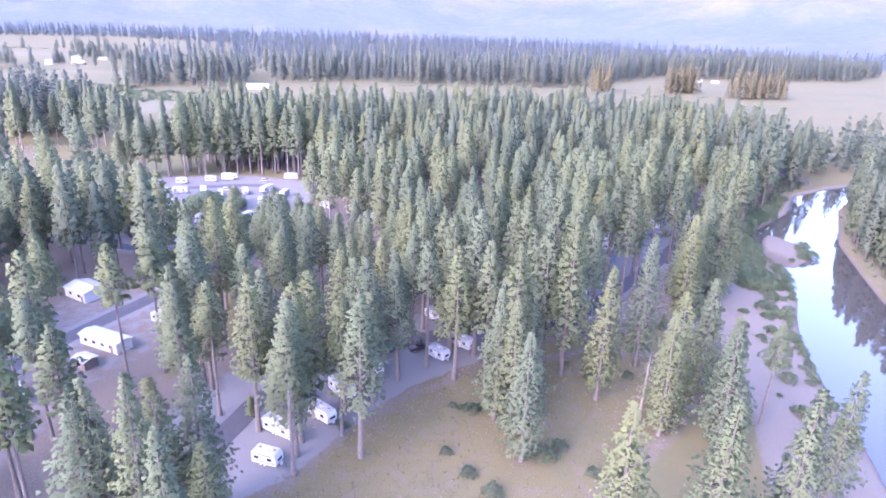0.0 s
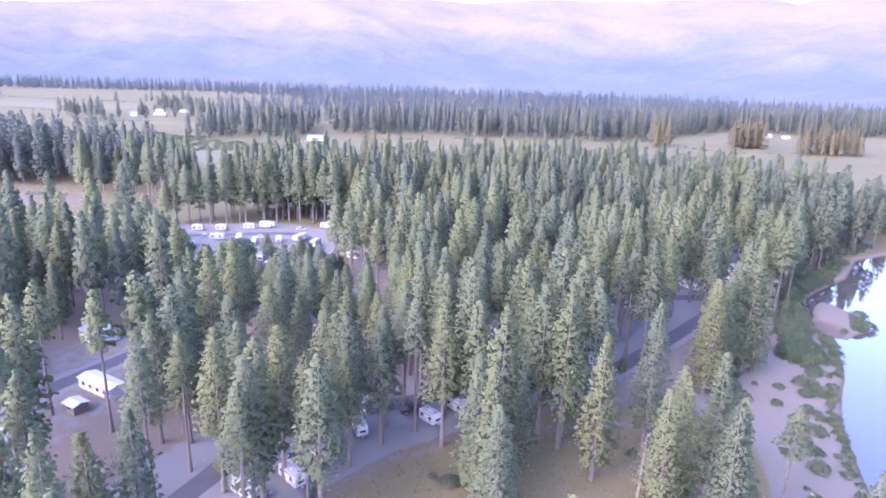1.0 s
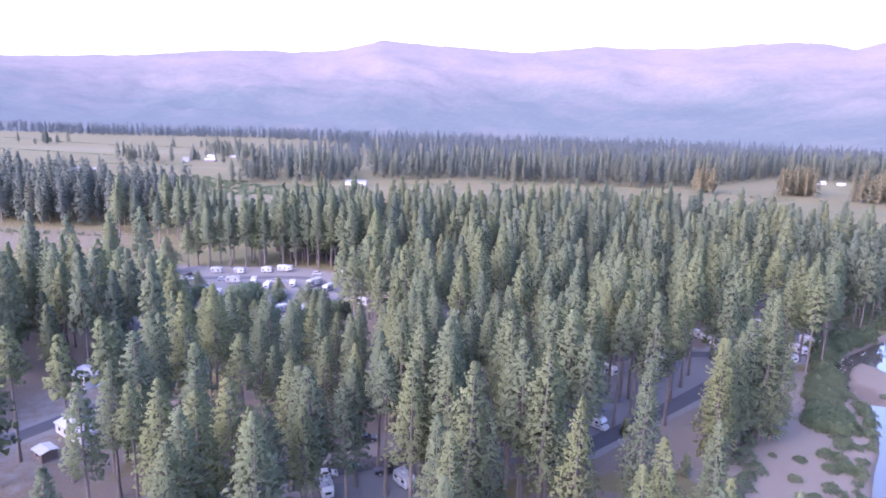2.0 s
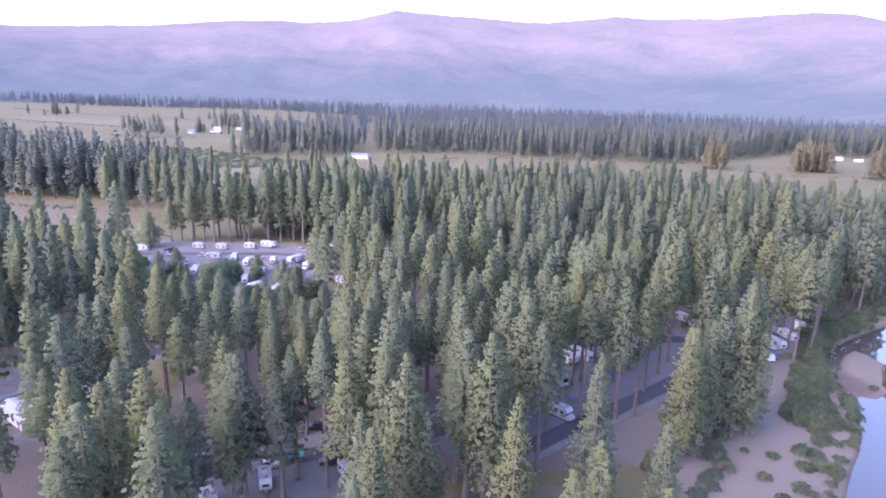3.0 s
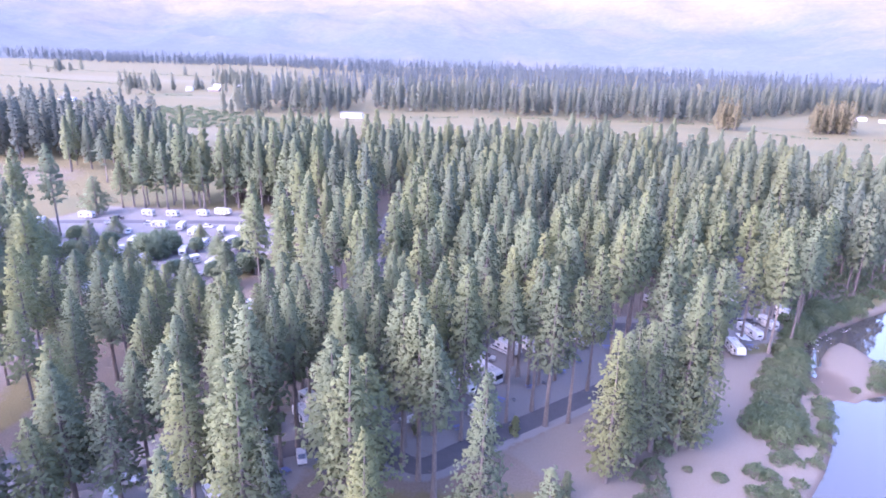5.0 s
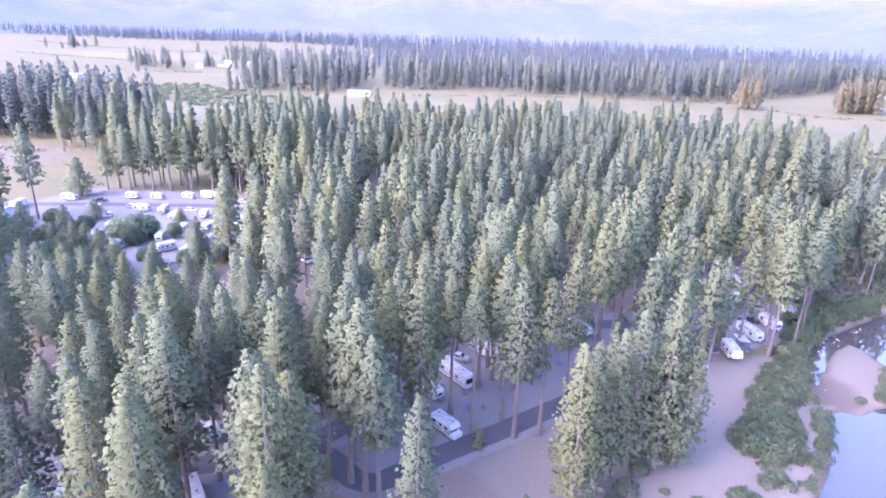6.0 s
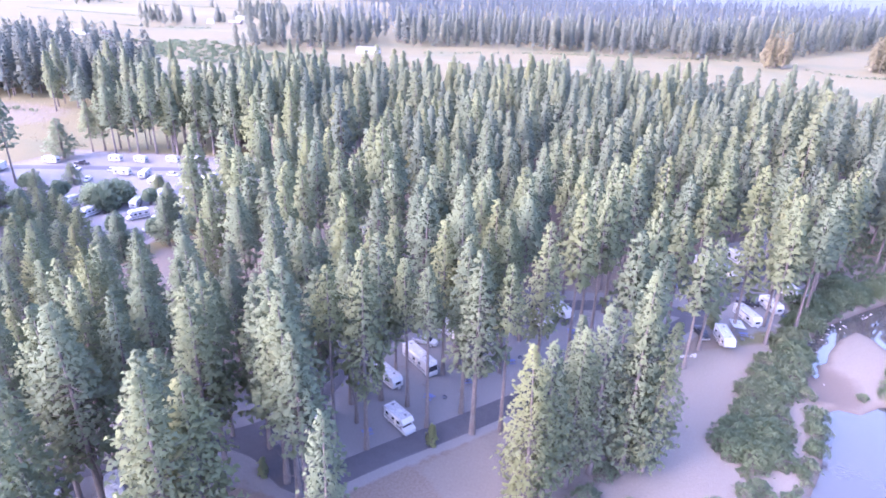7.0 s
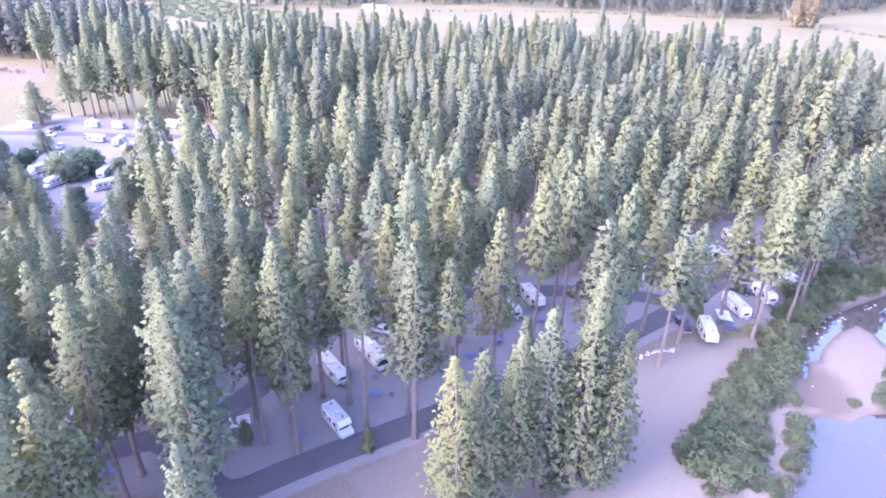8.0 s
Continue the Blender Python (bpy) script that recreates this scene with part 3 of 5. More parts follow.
def pine_arrays(seed, height=33.0, base=0.38, spread=3.2, spacing=0.45, branches=6, along=(1.0, 0.88, 0.75, 0.6, 0.42), size=0.52, ring=6, limbs=True, sides=8, blunt=0.8):
    """Trunk and crown of a pine. base: where the crown begins; spread: the widest reach of a branch; along: where on a branch its shoots sit."""
    rng = np.random.default_rng(seed)
    lean = rng.normal(0, 0.25, 2)
    zs = np.linspace(0, 1, 9)
    line = np.column_stack([lean[0] * zs ** 2 * 1.5, lean[1] * zs ** 2 * 1.5, zs * height * 0.985])
    radii = 0.36 * (1 - zs) ** 0.8 + 0.04
    radii[0] *= 1.35
    wood = [tube(line, radii, sides)]
    at, out, size_of = [], [], []
    z = height * base
    lobes = rng.uniform(0, 6.28, 3)
    thin = rng.uniform(0.25, 0.6)
    while z < height - 0.5:
        u = (z - height * base) / (height * (1 - base))
        reach = spread * min(1.0, (u + 0.1) / 0.3) ** 0.6 * (1 - u) ** blunt + 0.12
        whorl = rng.uniform(0.82, 1.1)
        turn = rng.uniform(0, 6.28)
        count = branches if u < 0.8 else max(3, branches - 2)
        for k in range(count):
            if u < 0.14 and rng.random() < thin:
                continue
            a = turn + 2 * np.pi * k / count + rng.normal(0, 0.3)
            r = reach * whorl * rng.uniform(0.72, 1.08) * (1 + 0.14 * math.sin(2 * a + lobes[0] + z * 0.35) + 0.1 * math.sin(3 * a + lobes[1] - z * 0.5))
            dirn = np.array([math.cos(a), math.sin(a), 0])
            lift = -0.18 + 0.75 * u
            c = (z / height) ** 2 * 1.5
            centre = np.array([lean[0] * c, lean[1] * c, z + rng.normal(0, 0.2)])
            for s in along:
                if s < 0.6 and r < 1.6:
                    continue
                q = centre + dirn * r * s + np.array([0, 0, r * s * s * lift * 0.8])
                across = np.array([-dirn[1], dirn[0], 0]) * rng.normal(0, 0.2) * r * s
                at.append(q + across + rng.normal(0, 0.14, 3))
                out.append(dirn * 0.75 + np.array([0, 0, 0.6 + 0.7 * u]))
                size_of.append(size * rng.uniform(0.75, 1.25) * (1.08 - 0.42 * u) * (0.85 if s < 0.6 else 1.0))
            if limbs and k < 2 and u < 0.6:
                end = centre + dirn * r * 0.8 + np.array([0, 0, 0.64 * r * lift * 0.8])
                wood.append(tube([centre, (centre + end) / 2 - np.array([0, 0, 0.06 * r]), end], [0.09, 0.06, 0.02], 3))
        z += spacing * rng.uniform(0.8, 1.2)
    if limbs:
        for k in range(rng.integers(5, 11)):
            z = height * rng.uniform(min(0.1, base * 0.6), base)
            a = rng.uniform(0, 6.28)
            r = rng.uniform(0.6, 1.9)
            wood.append(tube([(0, 0, z), (math.cos(a) * r, math.sin(a) * r, z - 0.1 * r), (math.cos(a) * r * 1.5, math.sin(a) * r * 1.5, z - 0.05 * r)], [0.06, 0.04, 0.015], 3))
    at.append(np.array([line[-1][0], line[-1][1], height - 0.5]))
    out.append(np.array([0, 0, 6.0]))
    size_of.append(size * 0.8)
    v, t, own = sprays_of(rng, np.array(at), np.array(out), np.array(size_of), ring)
    rad = np.hypot(v[:, 0], v[:, 1]) + 0.35
    whole = np.column_stack([v[:, 0] / rad, v[:, 1] / rad, np.full(len(v), 0.08)])
    n = own * 0.24 + whole * 0.55
    return merged(wood), (v, t, n / (np.linalg.norm(n, axis=1)[:, None] + 1e-9))


VARIANTS = [dict(base=0.38, spread=5.0), dict(base=0.46, spread=4.5), dict(base=0.32, spread=5.2), dict(base=0.5, spread=4.7), dict(base=0.25, spread=5.2), dict(base=0.36, spread=5.3),
            dict(base=0.09, spread=5.8), dict(base=0.13, spread=6.1), dict(base=0.07, spread=5.4), dict(base=0.62, spread=4.0), dict(base=0.57, spread=4.4)]
PINE_MESHES = []
for v, options in enumerate(VARIANTS):
    (wv, wt), (cv, ct, cn) = pine_arrays(20 + v, **options)
    PINE_MESHES.append((triangles_of("trunk", wv, wt, [M_BARK]), triangles_of("crown", cv, ct, [M_NEEDLES], None, None, cn)))

PINE_LIGHT = []
for v, options in enumerate(VARIANTS):
    (wv, wt), (cv, ct, cn) = pine_arrays(40 + v, **dict(options, spacing=0.7, branches=6, along=(1.0, 0.76, 0.46), size=0.9, ring=6, sides=6))
    PINE_LIGHT.append((triangles_of("trunk", wv, wt, [M_BARK]), triangles_of("crown", cv, ct, [M_NEEDLES], None, None, cn)))

tree_rng = np.random.default_rng(5)
PINE_LABELS = ["tall green pine with a bare lower trunk", "slender green pine with a high crown", "broad green pine with a bare reddish trunk", "tall pine with a short high crown", "full green pine among the camp sites", "straight tall pine with a dense crown",
               "open-grown pine with branches almost to the ground", "broad bushy pine clothed to its foot", "narrow full pine with low branches",
               "tall pine with a long bare trunk and small crown", "high-crowned pine with a long bare trunk"]


def pine(x, y, height, variant, slim=1.0):
    t = thing("pine_tree", PINE_LABELS[variant], "tree", "pines round the campground")
    for nm, me in zip(("trunk", "crown"), (PINE_LIGHT if y > 195 or x < -60 else PINE_MESHES)[variant]):
        new(nm, me).parent = t
    k = height / 33.0
    wide = (0.55 + 0.45 * k) * slim
    t.matrix_basis = pose(x, y, float(ground_height(np.array([x]), np.array([y]))[0]) - 0.05, 0, 0, tree_rng.uniform(0, 360)) @ Matrix.Diagonal((wide, wide, k, 1))
    return t


# pines by the meadow and the near bank, branched low
EDGE_PINES = [(-39, 75, 29), (-36, 80, 30), (70, 87, 26), (-44, 68, 34), (-38, 65, 36), (-32, 60, 32), (26, 66, 34), (42, 72, 30), (53, 72, 32), (17, 95, 28), (55, 98, 29), (16, 105, 29), (50, 109, 30),
              (36, 116, 32), (60, 120, 28), (69, 156, 32), (71, 160, 30), (83, 170, 39), (83, 174, 40), (74.5, 164, 31), (73.5, 172, 28), (86.5, 172, 30), (78, 168.5, 33), (13, 108, 30), (21, 119, 28), (49, 131, 34), (58, 104, 27), (46, 104, 28)]
# pines of the front rows, from the west pads to the first sites
FRONT_PINES = [(-13, 95, 34), (-25, 95, 33), (-25, 99, 34), (-34, 102, 34), (-18, 109, 27), (-81, 112, 33), (-35, 114, 30), (-54, 115, 30), (-48, 116, 25), (17, 118, 36), (-51, 119, 35), (-14, 119, 31),
               (-8, 122, 27), (-17, 122, 30), (5, 123, 33), (12, 124, 34), (-21, 125, 32), (30, 126, 38), (31, 131, 34), (26, 131, 36), (10, 134, 38), (4, 135, 36), (-24, 107, 33), (-66, 94, 27), (-46, 66, 33)]
# pines round the road fork
FORK_PINES = [(4, 139, 34), (39, 143, 34), (22, 144, 38), (2, 144, 35), (-3, 147, 36), (35, 147, 38), (20, 149, 36), (9, 150, 35), (31, 150, 39), (29.5, 156, 38), (-7, 154, 34), (11, 159, 34), (-9, 158, 32), (7, 160, 32), (40, 161.5, 39),
              (-12, 162, 31), (29, 166, 32), (9, 170, 27), (56.5, 171.5, 37), (32, 172, 35), (37, 175, 36), (53, 176.5, 36), (16, 175, 33), (19, 181, 33), (-2, 185, 24), (19, 186, 30), (23, 136, 33), (-58, 156, 33)]
# pines of the inner loop and the river sites
LOOP_PINES = [(92, 241, 34), (101, 251, 33), (127, 263, 33), (118, 259, 32), (106.5, 228, 30), (94.5, 207, 31), (80, 243, 34), (105, 276, 33), (65, 189, 37), (29, 189, 30), (48, 191, 41), (-5, 194, 30), (46, 196, 40), (55, 200, 34), (37, 201, 36), (70, 201, 39), (81, 201, 33), (46, 214, 35), (84, 206, 38), (74, 211, 39), (98, 216, 28), (-10, 213, 32), (0, 213, 34), (57, 213, 37),
              (-20, 216, 36), (29, 218, 31), (71, 219, 38), (-8, 220, 32), (5, 224, 36), (30, 228, 33), (45, 227, 34), (76, 226, 39), (5, 232, 32), (53, 232, 34), (11, 238, 42), (74, 239, 37), (114, 233, 33), (113, 224, 33), (32, 247, 31), (124, 240, 30)]
# pines of the back rows
BACK_PINES = [(53, 262, 32), (61, 262, 31), (99, 278, 33), (31, 279, 35), (98, 284, 31), (142, 282, 30), (-6, 283, 35), (105, 283, 29), (-9, 299, 33), (94, 301, 31), (55, 307, 28), (20, 307, 38), (15, 313, 36), (-4, 329, 32), (-101, 347, 37), 
               (-43, 161, 33), (24, 156, 33), (51, 209, 33), (118, 252, 33), (129, 255, 33), (112, 262, 33), (122, 284, 33), (136, 270, 33), (-72, 179, 20), (-91, 188, 32), (-14, 191, 25)]
# pines that stand singly between those rows
BETWEEN_PINES = [(-52, 137, 38), (117.5, 242, 32), (-39, 148, 29), (90.6, 218.3, 31), (55, 273.6, 32), (23, 257.4, 33.5), (64.6, 268, 29), (53.6, 223.6, 35), (37, 182.8, 32), (-15, 212, 29), (54.7, 244, 32), (-8.6, 129.5, 29), (-10, 169.7, 26), (38.6, 227.6, 32), (79.8, 273.4, 31),
                 (66, 243.6, 30.5), (46.8, 219, 34), (65.7, 256.4, 31), (-2.4, 333.7, 30), (-5.5, 136.4, 33), (45.8, 187.2, 35), (-44, 260, 40), (143, 452, 29), (8.7, 143.5, 35), (-12.7, 113, 26), (-107, 355, 37), (-31, 69.3, 23), (139, 274, 29)]
# high-crowned pines whose bare trunks show between the parked campers
TRUNK_PINES = [(48.1, 170.4, 33), (42.5, 175, 32), (61.2, 174, 34), (57, 191.8, 35), (51, 186.4, 33), (53.4, 188.5, 34), (33.9, 161.4, 35), (35.4, 167.3, 33), (97.1, 240.1, 31), (120.8, 233, 31), (58.5, 205.8, 35), (16, 156.5, 33), (-43.3, 106.9, 30), (-36.4, 133.9, 31), (-24.4, 89.9, 30), (-17.5, 101.5, 31),
               (-1.5, 127.8, 32), (69, 108.9, 24), (-78, 97.3, 29), (-80, 102.4, 31), (-71.7, 97.5, 30), (-41.7, 125.7, 31), (-66.8, 117.4, 33), (-61, 122.5, 36), (-61.8, 127.2, 33), (-84, 121.5, 33)]
# pines between the lot and the western road
LOT_PINES = [(-148, 305, 28), (-152, 300, 27), (-144, 298, 31), (-155, 296, 23), (-141, 303, 31), (-134, 301, 32), (-127, 304, 41), (-122, 309, 35), (-118, 307, 30), (-110, 312, 39), (-104, 314, 33), (-98, 316, 33), (-91, 313, 36), (-85, 316, 43), (-78, 314, 35), (-72, 312, 37), (-65, 317, 38), (-146, 250, 38), (-158, 246, 36), (-153, 239, 33), (-58, 306, 35),
             (-133, 188, 33), (-141, 196, 31), (-131, 205, 33), (-121, 204, 31), (-109, 200, 33), (-102, 196, 31), (-146, 212, 33), (-152, 205, 32), (-92, 186, 32), (-84, 180, 33), (-142, 226, 30), (-97, 195, 32), (-112, 192, 33), (-126, 200, 30),
             (-40, 172, 26), (-52, 176, 24), (-60, 171, 28), (-33, 165, 28), (-47, 165, 30), (-57, 161, 30), (-22, 171, 24), (-66, 187, 21), (-30, 176, 23), (-38, 186, 22), (-26, 184, 24), (-48, 188, 20), (-56, 184, 22)]


# ---- things parked on the sites are listed first, so that no tree grows through them ----
VEHICLE_SPOTS = [(43.3, 169.4), (35.6, 181.3), (40.3, 188.4), (47.8, 206.7), (65.9, 220.6), (103.6, 220.5), (110.2, 234.3), (116.6, 243.1), (123.7, 251.3), (108.9, 258.7), (112.2, 270.4), (99.1, 223.1), (111.8, 244.5),
                 (-29.8, 92.9), (-29.3, 101.3), (-22.4, 106.7), (-20.2, 115.3), (1.4, 132.4), (7.3, 138.6), (0, 153.5), (6.2, 157.8), (-80, 132), (-80, 124.5), (-100, 162), (-27, 244), (-3, 252), (5, 162), (44, 202)]

placed = []
for group_list, kinds, slim in ((EDGE_PINES, (6, 7, 8), 1.0), (FRONT_PINES, (2, 4, 5, 0), 1.14), (FORK_PINES, (0, 1, 5, 3, 2, 1), 1.1), (LOOP_PINES, (0, 1, 5, 3, 2, 1), 1.0), (BACK_PINES, (0, 2, 4, 5), 1.0), (BETWEEN_PINES, (0, 2, 5, 1), 1.0), (TRUNK_PINES, (9, 10), 0.95), ([(-157.6, 283, 18)], (6,), 1.75), (LOT_PINES, (2, 4, 0), 1.1)):
    for n, (x, y, h) in enumerate(group_list):
        pine(x, y, h, kinds[n % len(kinds)], slim * tree_rng.uniform(0.9, 1.12))
        placed.append((x, y))


def scatter(rng, polys, count, apart, keep_out):
    """Random spots in the outlines, apart from each other and from all that stands there."""
    allp = np.array([p for q in polys for p in q], dtype=float)
    (x0, y0), (x1, y1) = allp.min(0), allp.max(0)
    tries = count * 60
    tx, ty, td = rng.uniform(x0, x1, tries), rng.uniform(y0, y1, tries), apart * rng.uniform(0.8, 1.25, tries)
    ok = np.zeros(tries, dtype=bool)
    for p in polys:
        ok |= inside(p, tx, ty)
    taken = np.full((len(keep_out) + count, 2), 1e6)
    if len(keep_out):
        taken[:len(keep_out)] = np.array(keep_out)
    n, spots = len(keep_out), []
    for x, y, d in zip(tx[ok], ty[ok], td[ok]):
        if len(spots) == count:
            break
        if n and np.min((taken[:n, 0] - x) ** 2 + (taken[:n, 1] - y) ** 2) < d * d:
            continue
        taken[n] = x, y
        n += 1
        spots.append((float(x), float(y)))
    return spots


OPEN_SITES = [[(-88, 138), (-67, 139), (-50, 102), (-37, 72), (-50, 69), (-66, 97)], [(-9, 186), (-44, 219), (-60, 240), (-112, 293), (-170, 290), (-180, 240), (-90, 205), (-62, 180), (-21, 161)], [(28, 157), (46, 157), (66, 182), (62, 200), (40, 200), (28, 186)], [(90, 214), (112, 214), (132, 250), (122, 276), (100, 262), (90, 236)], WEST_PADS, [(34, 146), (70, 140), (104, 214), (92, 224), (64, 190), (40, 160)], [(-44, 86), (-20, 84), (10, 118), (18, 140), (-6, 134), (-36, 112)]]


def clear_of_roads(spots, margin=1.6):
    out = []
    for x, y in spots:
        if any(inside(p, np.array([x]), np.array([y]))[0] for p in OPEN_SITES):
            continue
        if all(gap(line, np.array([x]), np.array([y]))[0] > width / 2 + margin for line, width in ROAD_LINES.values()):
            if min((x - a) ** 2 + (y - b) ** 2 for a, b in VEHICLE_SPOTS) > 6.5 ** 2:
                if not inside(LOT, np.array([x]), np.array([y]))[0] and signed(RIVER, np.array([x]), np.array([y]))[0] < -3:
                    out.append((x, y))
    return out


fill_rng = np.random.default_rng(11)
fill = clear_of_roads(scatter(fill_rng, [STAND, WEST_STAND], 860, 8.6, placed))
near_fill = sorted((s for s in fill if 60 < s[1] < 262 and -70 < s[0] < 140), key=lambda q: q[1])
far_fill = [s for s in fill if s not in set(near_fill)]
for n, (x, y) in enumerate(near_fill[:110]):
    pine(x, y, fill_rng.uniform(25, 37), n % 6, fill_rng.uniform(0.85, 1.1))
far_fill += near_fill[110:]


def soft_pine(seed, height=33.0, base=0.25, spread=4.4, tufts=110, blades=4, size=1.5, skirts=7, points=9, sides=5, width=0.26, blunt=0.8):
    """A pine for the distance: ragged skirts of foliage round the trunk, clothed with upright tufts."""
    rng = np.random.default_rng(seed)
    zs = np.linspace(0, 1, 4)
    wood = tube(np.column_stack([zs * 0, zs * 0, zs * height * 0.96]), 0.42 * (1 - zs) ** 0.8 + 0.05, sides)
    full = height * (1 - base)
    lobes = rng.uniform(0, 6.28, 2)

    def reach(u, a):
        return (spread * np.minimum(1.0, (u + 0.1) / 0.26) ** 0.7 * (1 - u) ** blunt + 0.2) * (1 + 0.17 * np.sin(2 * a + lobes[0] + u * 9) + 0.12 * np.sin(3 * a + lobes[1] - u * 13))

    verts, tris = [], []
    for k in range(skirts):
        u = k / skirts
        low, high = height * base + full * u, height * base + full * min(1.0, u + 1.5 / skirts)
        n = 2 * points
        a = np.linspace(0, 2 * np.pi, n, endpoint=False) + rng.uniform(0, 6.28) + rng.normal(0, 0.12, n)
        r = reach(u + 0.02, a) * np.where(np.arange(n) % 2 == 0, rng.uniform(0.8, 1.05, n), rng.uniform(0.35, 0.6, n)) * 0.6
        z = low + np.where(np.arange(n) % 2 == 0, 0.0, 0.8) + rng.normal(0, 0.35, n)
        i = len(verts)
        verts += [np.array([0, 0, high])] + [np.array([p * math.cos(q), p * math.sin(q), s]) for p, q, s in zip(r, a, z)]
        tris += [(i, i + 1 + m, i + 1 + (m + 1) % n) for m in range(n)]
    pieces = [(np.array(verts), np.array(tris))]
    if tufts:
        u = 1 - rng.uniform(0, 1, tufts) ** 0.62 * 0.99
        a = rng.uniform(0, 2 * np.pi, tufts)
        r = reach(u, a) * rng.uniform(0.45, 1.0, tufts)
        at = np.column_stack([r * np.cos(a), r * np.sin(a), height * base + full * u * 0.96])
        out = np.column_stack([np.cos(a) * 0.9, np.sin(a) * 0.9, 0.55 + u])
        pieces.append(tufts_of(rng, at, out, size * rng.uniform(0.7, 1.2, tufts) * (1 - 0.35 * u), blades, width))
        pieces.append(tufts_of(rng, np.array([[0, 0, height * 0.955]]), np.array([[0, 0, 3.0]]), np.array([size]), 4, width))
    return wood, outward(*merged(pieces))


def stand(name, spots, heights, seed, label, detail, tone_range=(0.0, 1.0), needles=M_NEEDLES_STAND):
    """Many pines in one: crowns and trunks of a stand that nobody would count."""
    rng = np.random.default_rng(seed)
    maker = pine_arrays if 'branches' in detail else soft_pine
    kinds = [maker(seed * 10 + k, **dict(detail, spread=detail['spread'] * (0.86, 1.0, 1.12, 0.92, 1.05, 0.8)[k], base=detail['base'] * (1.0, 0.6, 1.3, 0.8, 1.1, 1.4)[k])) for k in range(6)]
    verts, tris, index, tone, facing, at = [], [], [], [], [], 0
    ground_z = ground_height(np.array([s[0] for s in spots]), np.array([s[1] for s in spots]))
    for (x, y), z in zip(spots, ground_z):
        h = rng.uniform(*heights) / 33.0
        wide = (0.6 + 0.4 * h) * rng.uniform(0.85, 1.15)
        a = rng.uniform(0, 6.28)
        c, s = math.cos(a), math.sin(a)
        tn = rng.uniform(*tone_range)
        for slot, (v, t, *n) in enumerate(kinds[rng.integers(6)]):
            q = np.column_stack([(v[:, 0] * c - v[:, 1] * s) * wide + x, (v[:, 0] * s + v[:, 1] * c) * wide + y, v[:, 2] * h + z])
            verts.append(q)
            d = n[0] if n else np.zeros_like(v)
            facing.append(np.column_stack([d[:, 0] * c - d[:, 1] * s, d[:, 0] * s + d[:, 1] * c, d[:, 2]]))
            tris.append(t + at)
            index.append(np.full(len(t), slot))
            tone.append(np.full(len(q), tn))
            at += len(q)
    me = triangles_of(name, np.concatenate(verts), np.concatenate(tris), [M_BARK, needles], np.concatenate(index), np.concatenate(tone), np.concatenate(facing))
    return tagged(new(name, me), label, "trees", "", "stuff")


MIDDLE = dict(base=0.28, spread=4.9, spacing=1.05, branches=6, along=(0.97, 0.6), size=1.3, ring=6, limbs=False, sides=5)
BELT = dict(base=0.12, spread=5.7, spacing=2.0, branches=5, along=(0.92, 0.5), size=2.0, ring=6, limbs=False, sides=3)
DISTANT = dict(base=0.06, spread=5.0, tufts=20, blades=3, size=3.0, skirts=4, points=4, sides=3, width=0.3, blunt=0.66)
stand("pine_stand", far_fill, (20, 38), 3, "dense stand of tall green pines behind the campground", MIDDLE)
edge_spots = scatter(fill_rng, [LOT_EDGE], 42, 8.0, [])
stand("lot_edge_pines", edge_spots, (28, 40), 4, "row of pines between the parking lot and the meadow", MIDDLE)
MEADOW_EDGE = [(-262, 366), (-206, 336), (-176, 350), (-196, 410), (-232, 428)]
stand("meadow_edge_pines", scatter(np.random.default_rng(61), [MEADOW_EDGE], 26, 9.0, []), (24, 38), 41, "loose group of pines on the dry meadow behind the parking lot", MIDDLE)
bank_spots = [s for s in scatter(fill_rng, [EAST_BANK], 190, 10, []) if signed(RIVER, np.array([s[0]]), np.array([s[1]]))[0] < -3.5]
bank_spots += [(x + 4 + fill_rng.uniform(1, 9), y + fill_rng.normal(0, 1.5)) for x, y in smooth_line(RIVER_RIGHT[::-1], 7.0) if 90 < y < 312]
stand("river_bank_pines", bank_spots, (22, 32), 6, "pines and firs along the far river bank", dict(MIDDLE, base=0.15))

WEST_BELT = [(-470, 420), (-400, 385), (-345, 372), (-300, 374), (-262, 384), (-240, 412), (-246, 446), (-262, 462), (-330, 470), (-420, 500), (-520, 500)]
NORTH_FRONT = [(-345, 690), (-300, 712), (-226, 715), (-236, 790), (-262, 900), (-235, 905), (-215, 800), (-186, 800), (-72, 835), (30, 835), (131, 832), (235, 900), (300, 1000), (376, 1100), (500, 1060), (720, 1120), (900, 1300), (700, 1420), (400, 1260), (180, 1060), (-60, 990), (-200, 930), (-330, 900), (-380, 780)]
NORTH_FOREST = [(-380, 800), (-330, 900), (-60, 990), (180, 1060), (400, 1260), (700, 1420), (1000, 1350), (1300, 1600), (900, 2100), (200, 2300), (-500, 2200), (-560, 1700), (-520, 1200)]
FOOT_FOREST = [(-2600, 2000), (-1500, 1950), (-1000, 2050), (-560, 1800), (-100, 2250), (900, 2100), (1300, 1300), (1900, 1300), (2600, 2000), (1500, 2900), (-1200, 2950), (-2700, 2700)]
GROVES = [(288, 806), (330, 815), (338, 850), (300, 852)], [(338, 756), (420, 772), (440, 830), (378, 812)], [(190, 793), (213, 790), (216, 816), (194, 820)]
EAST_BELT = [(160, 400), (215, 390), (330, 440), (420, 520), (520, 560), (460, 420), (330, 370), (230, 340)]
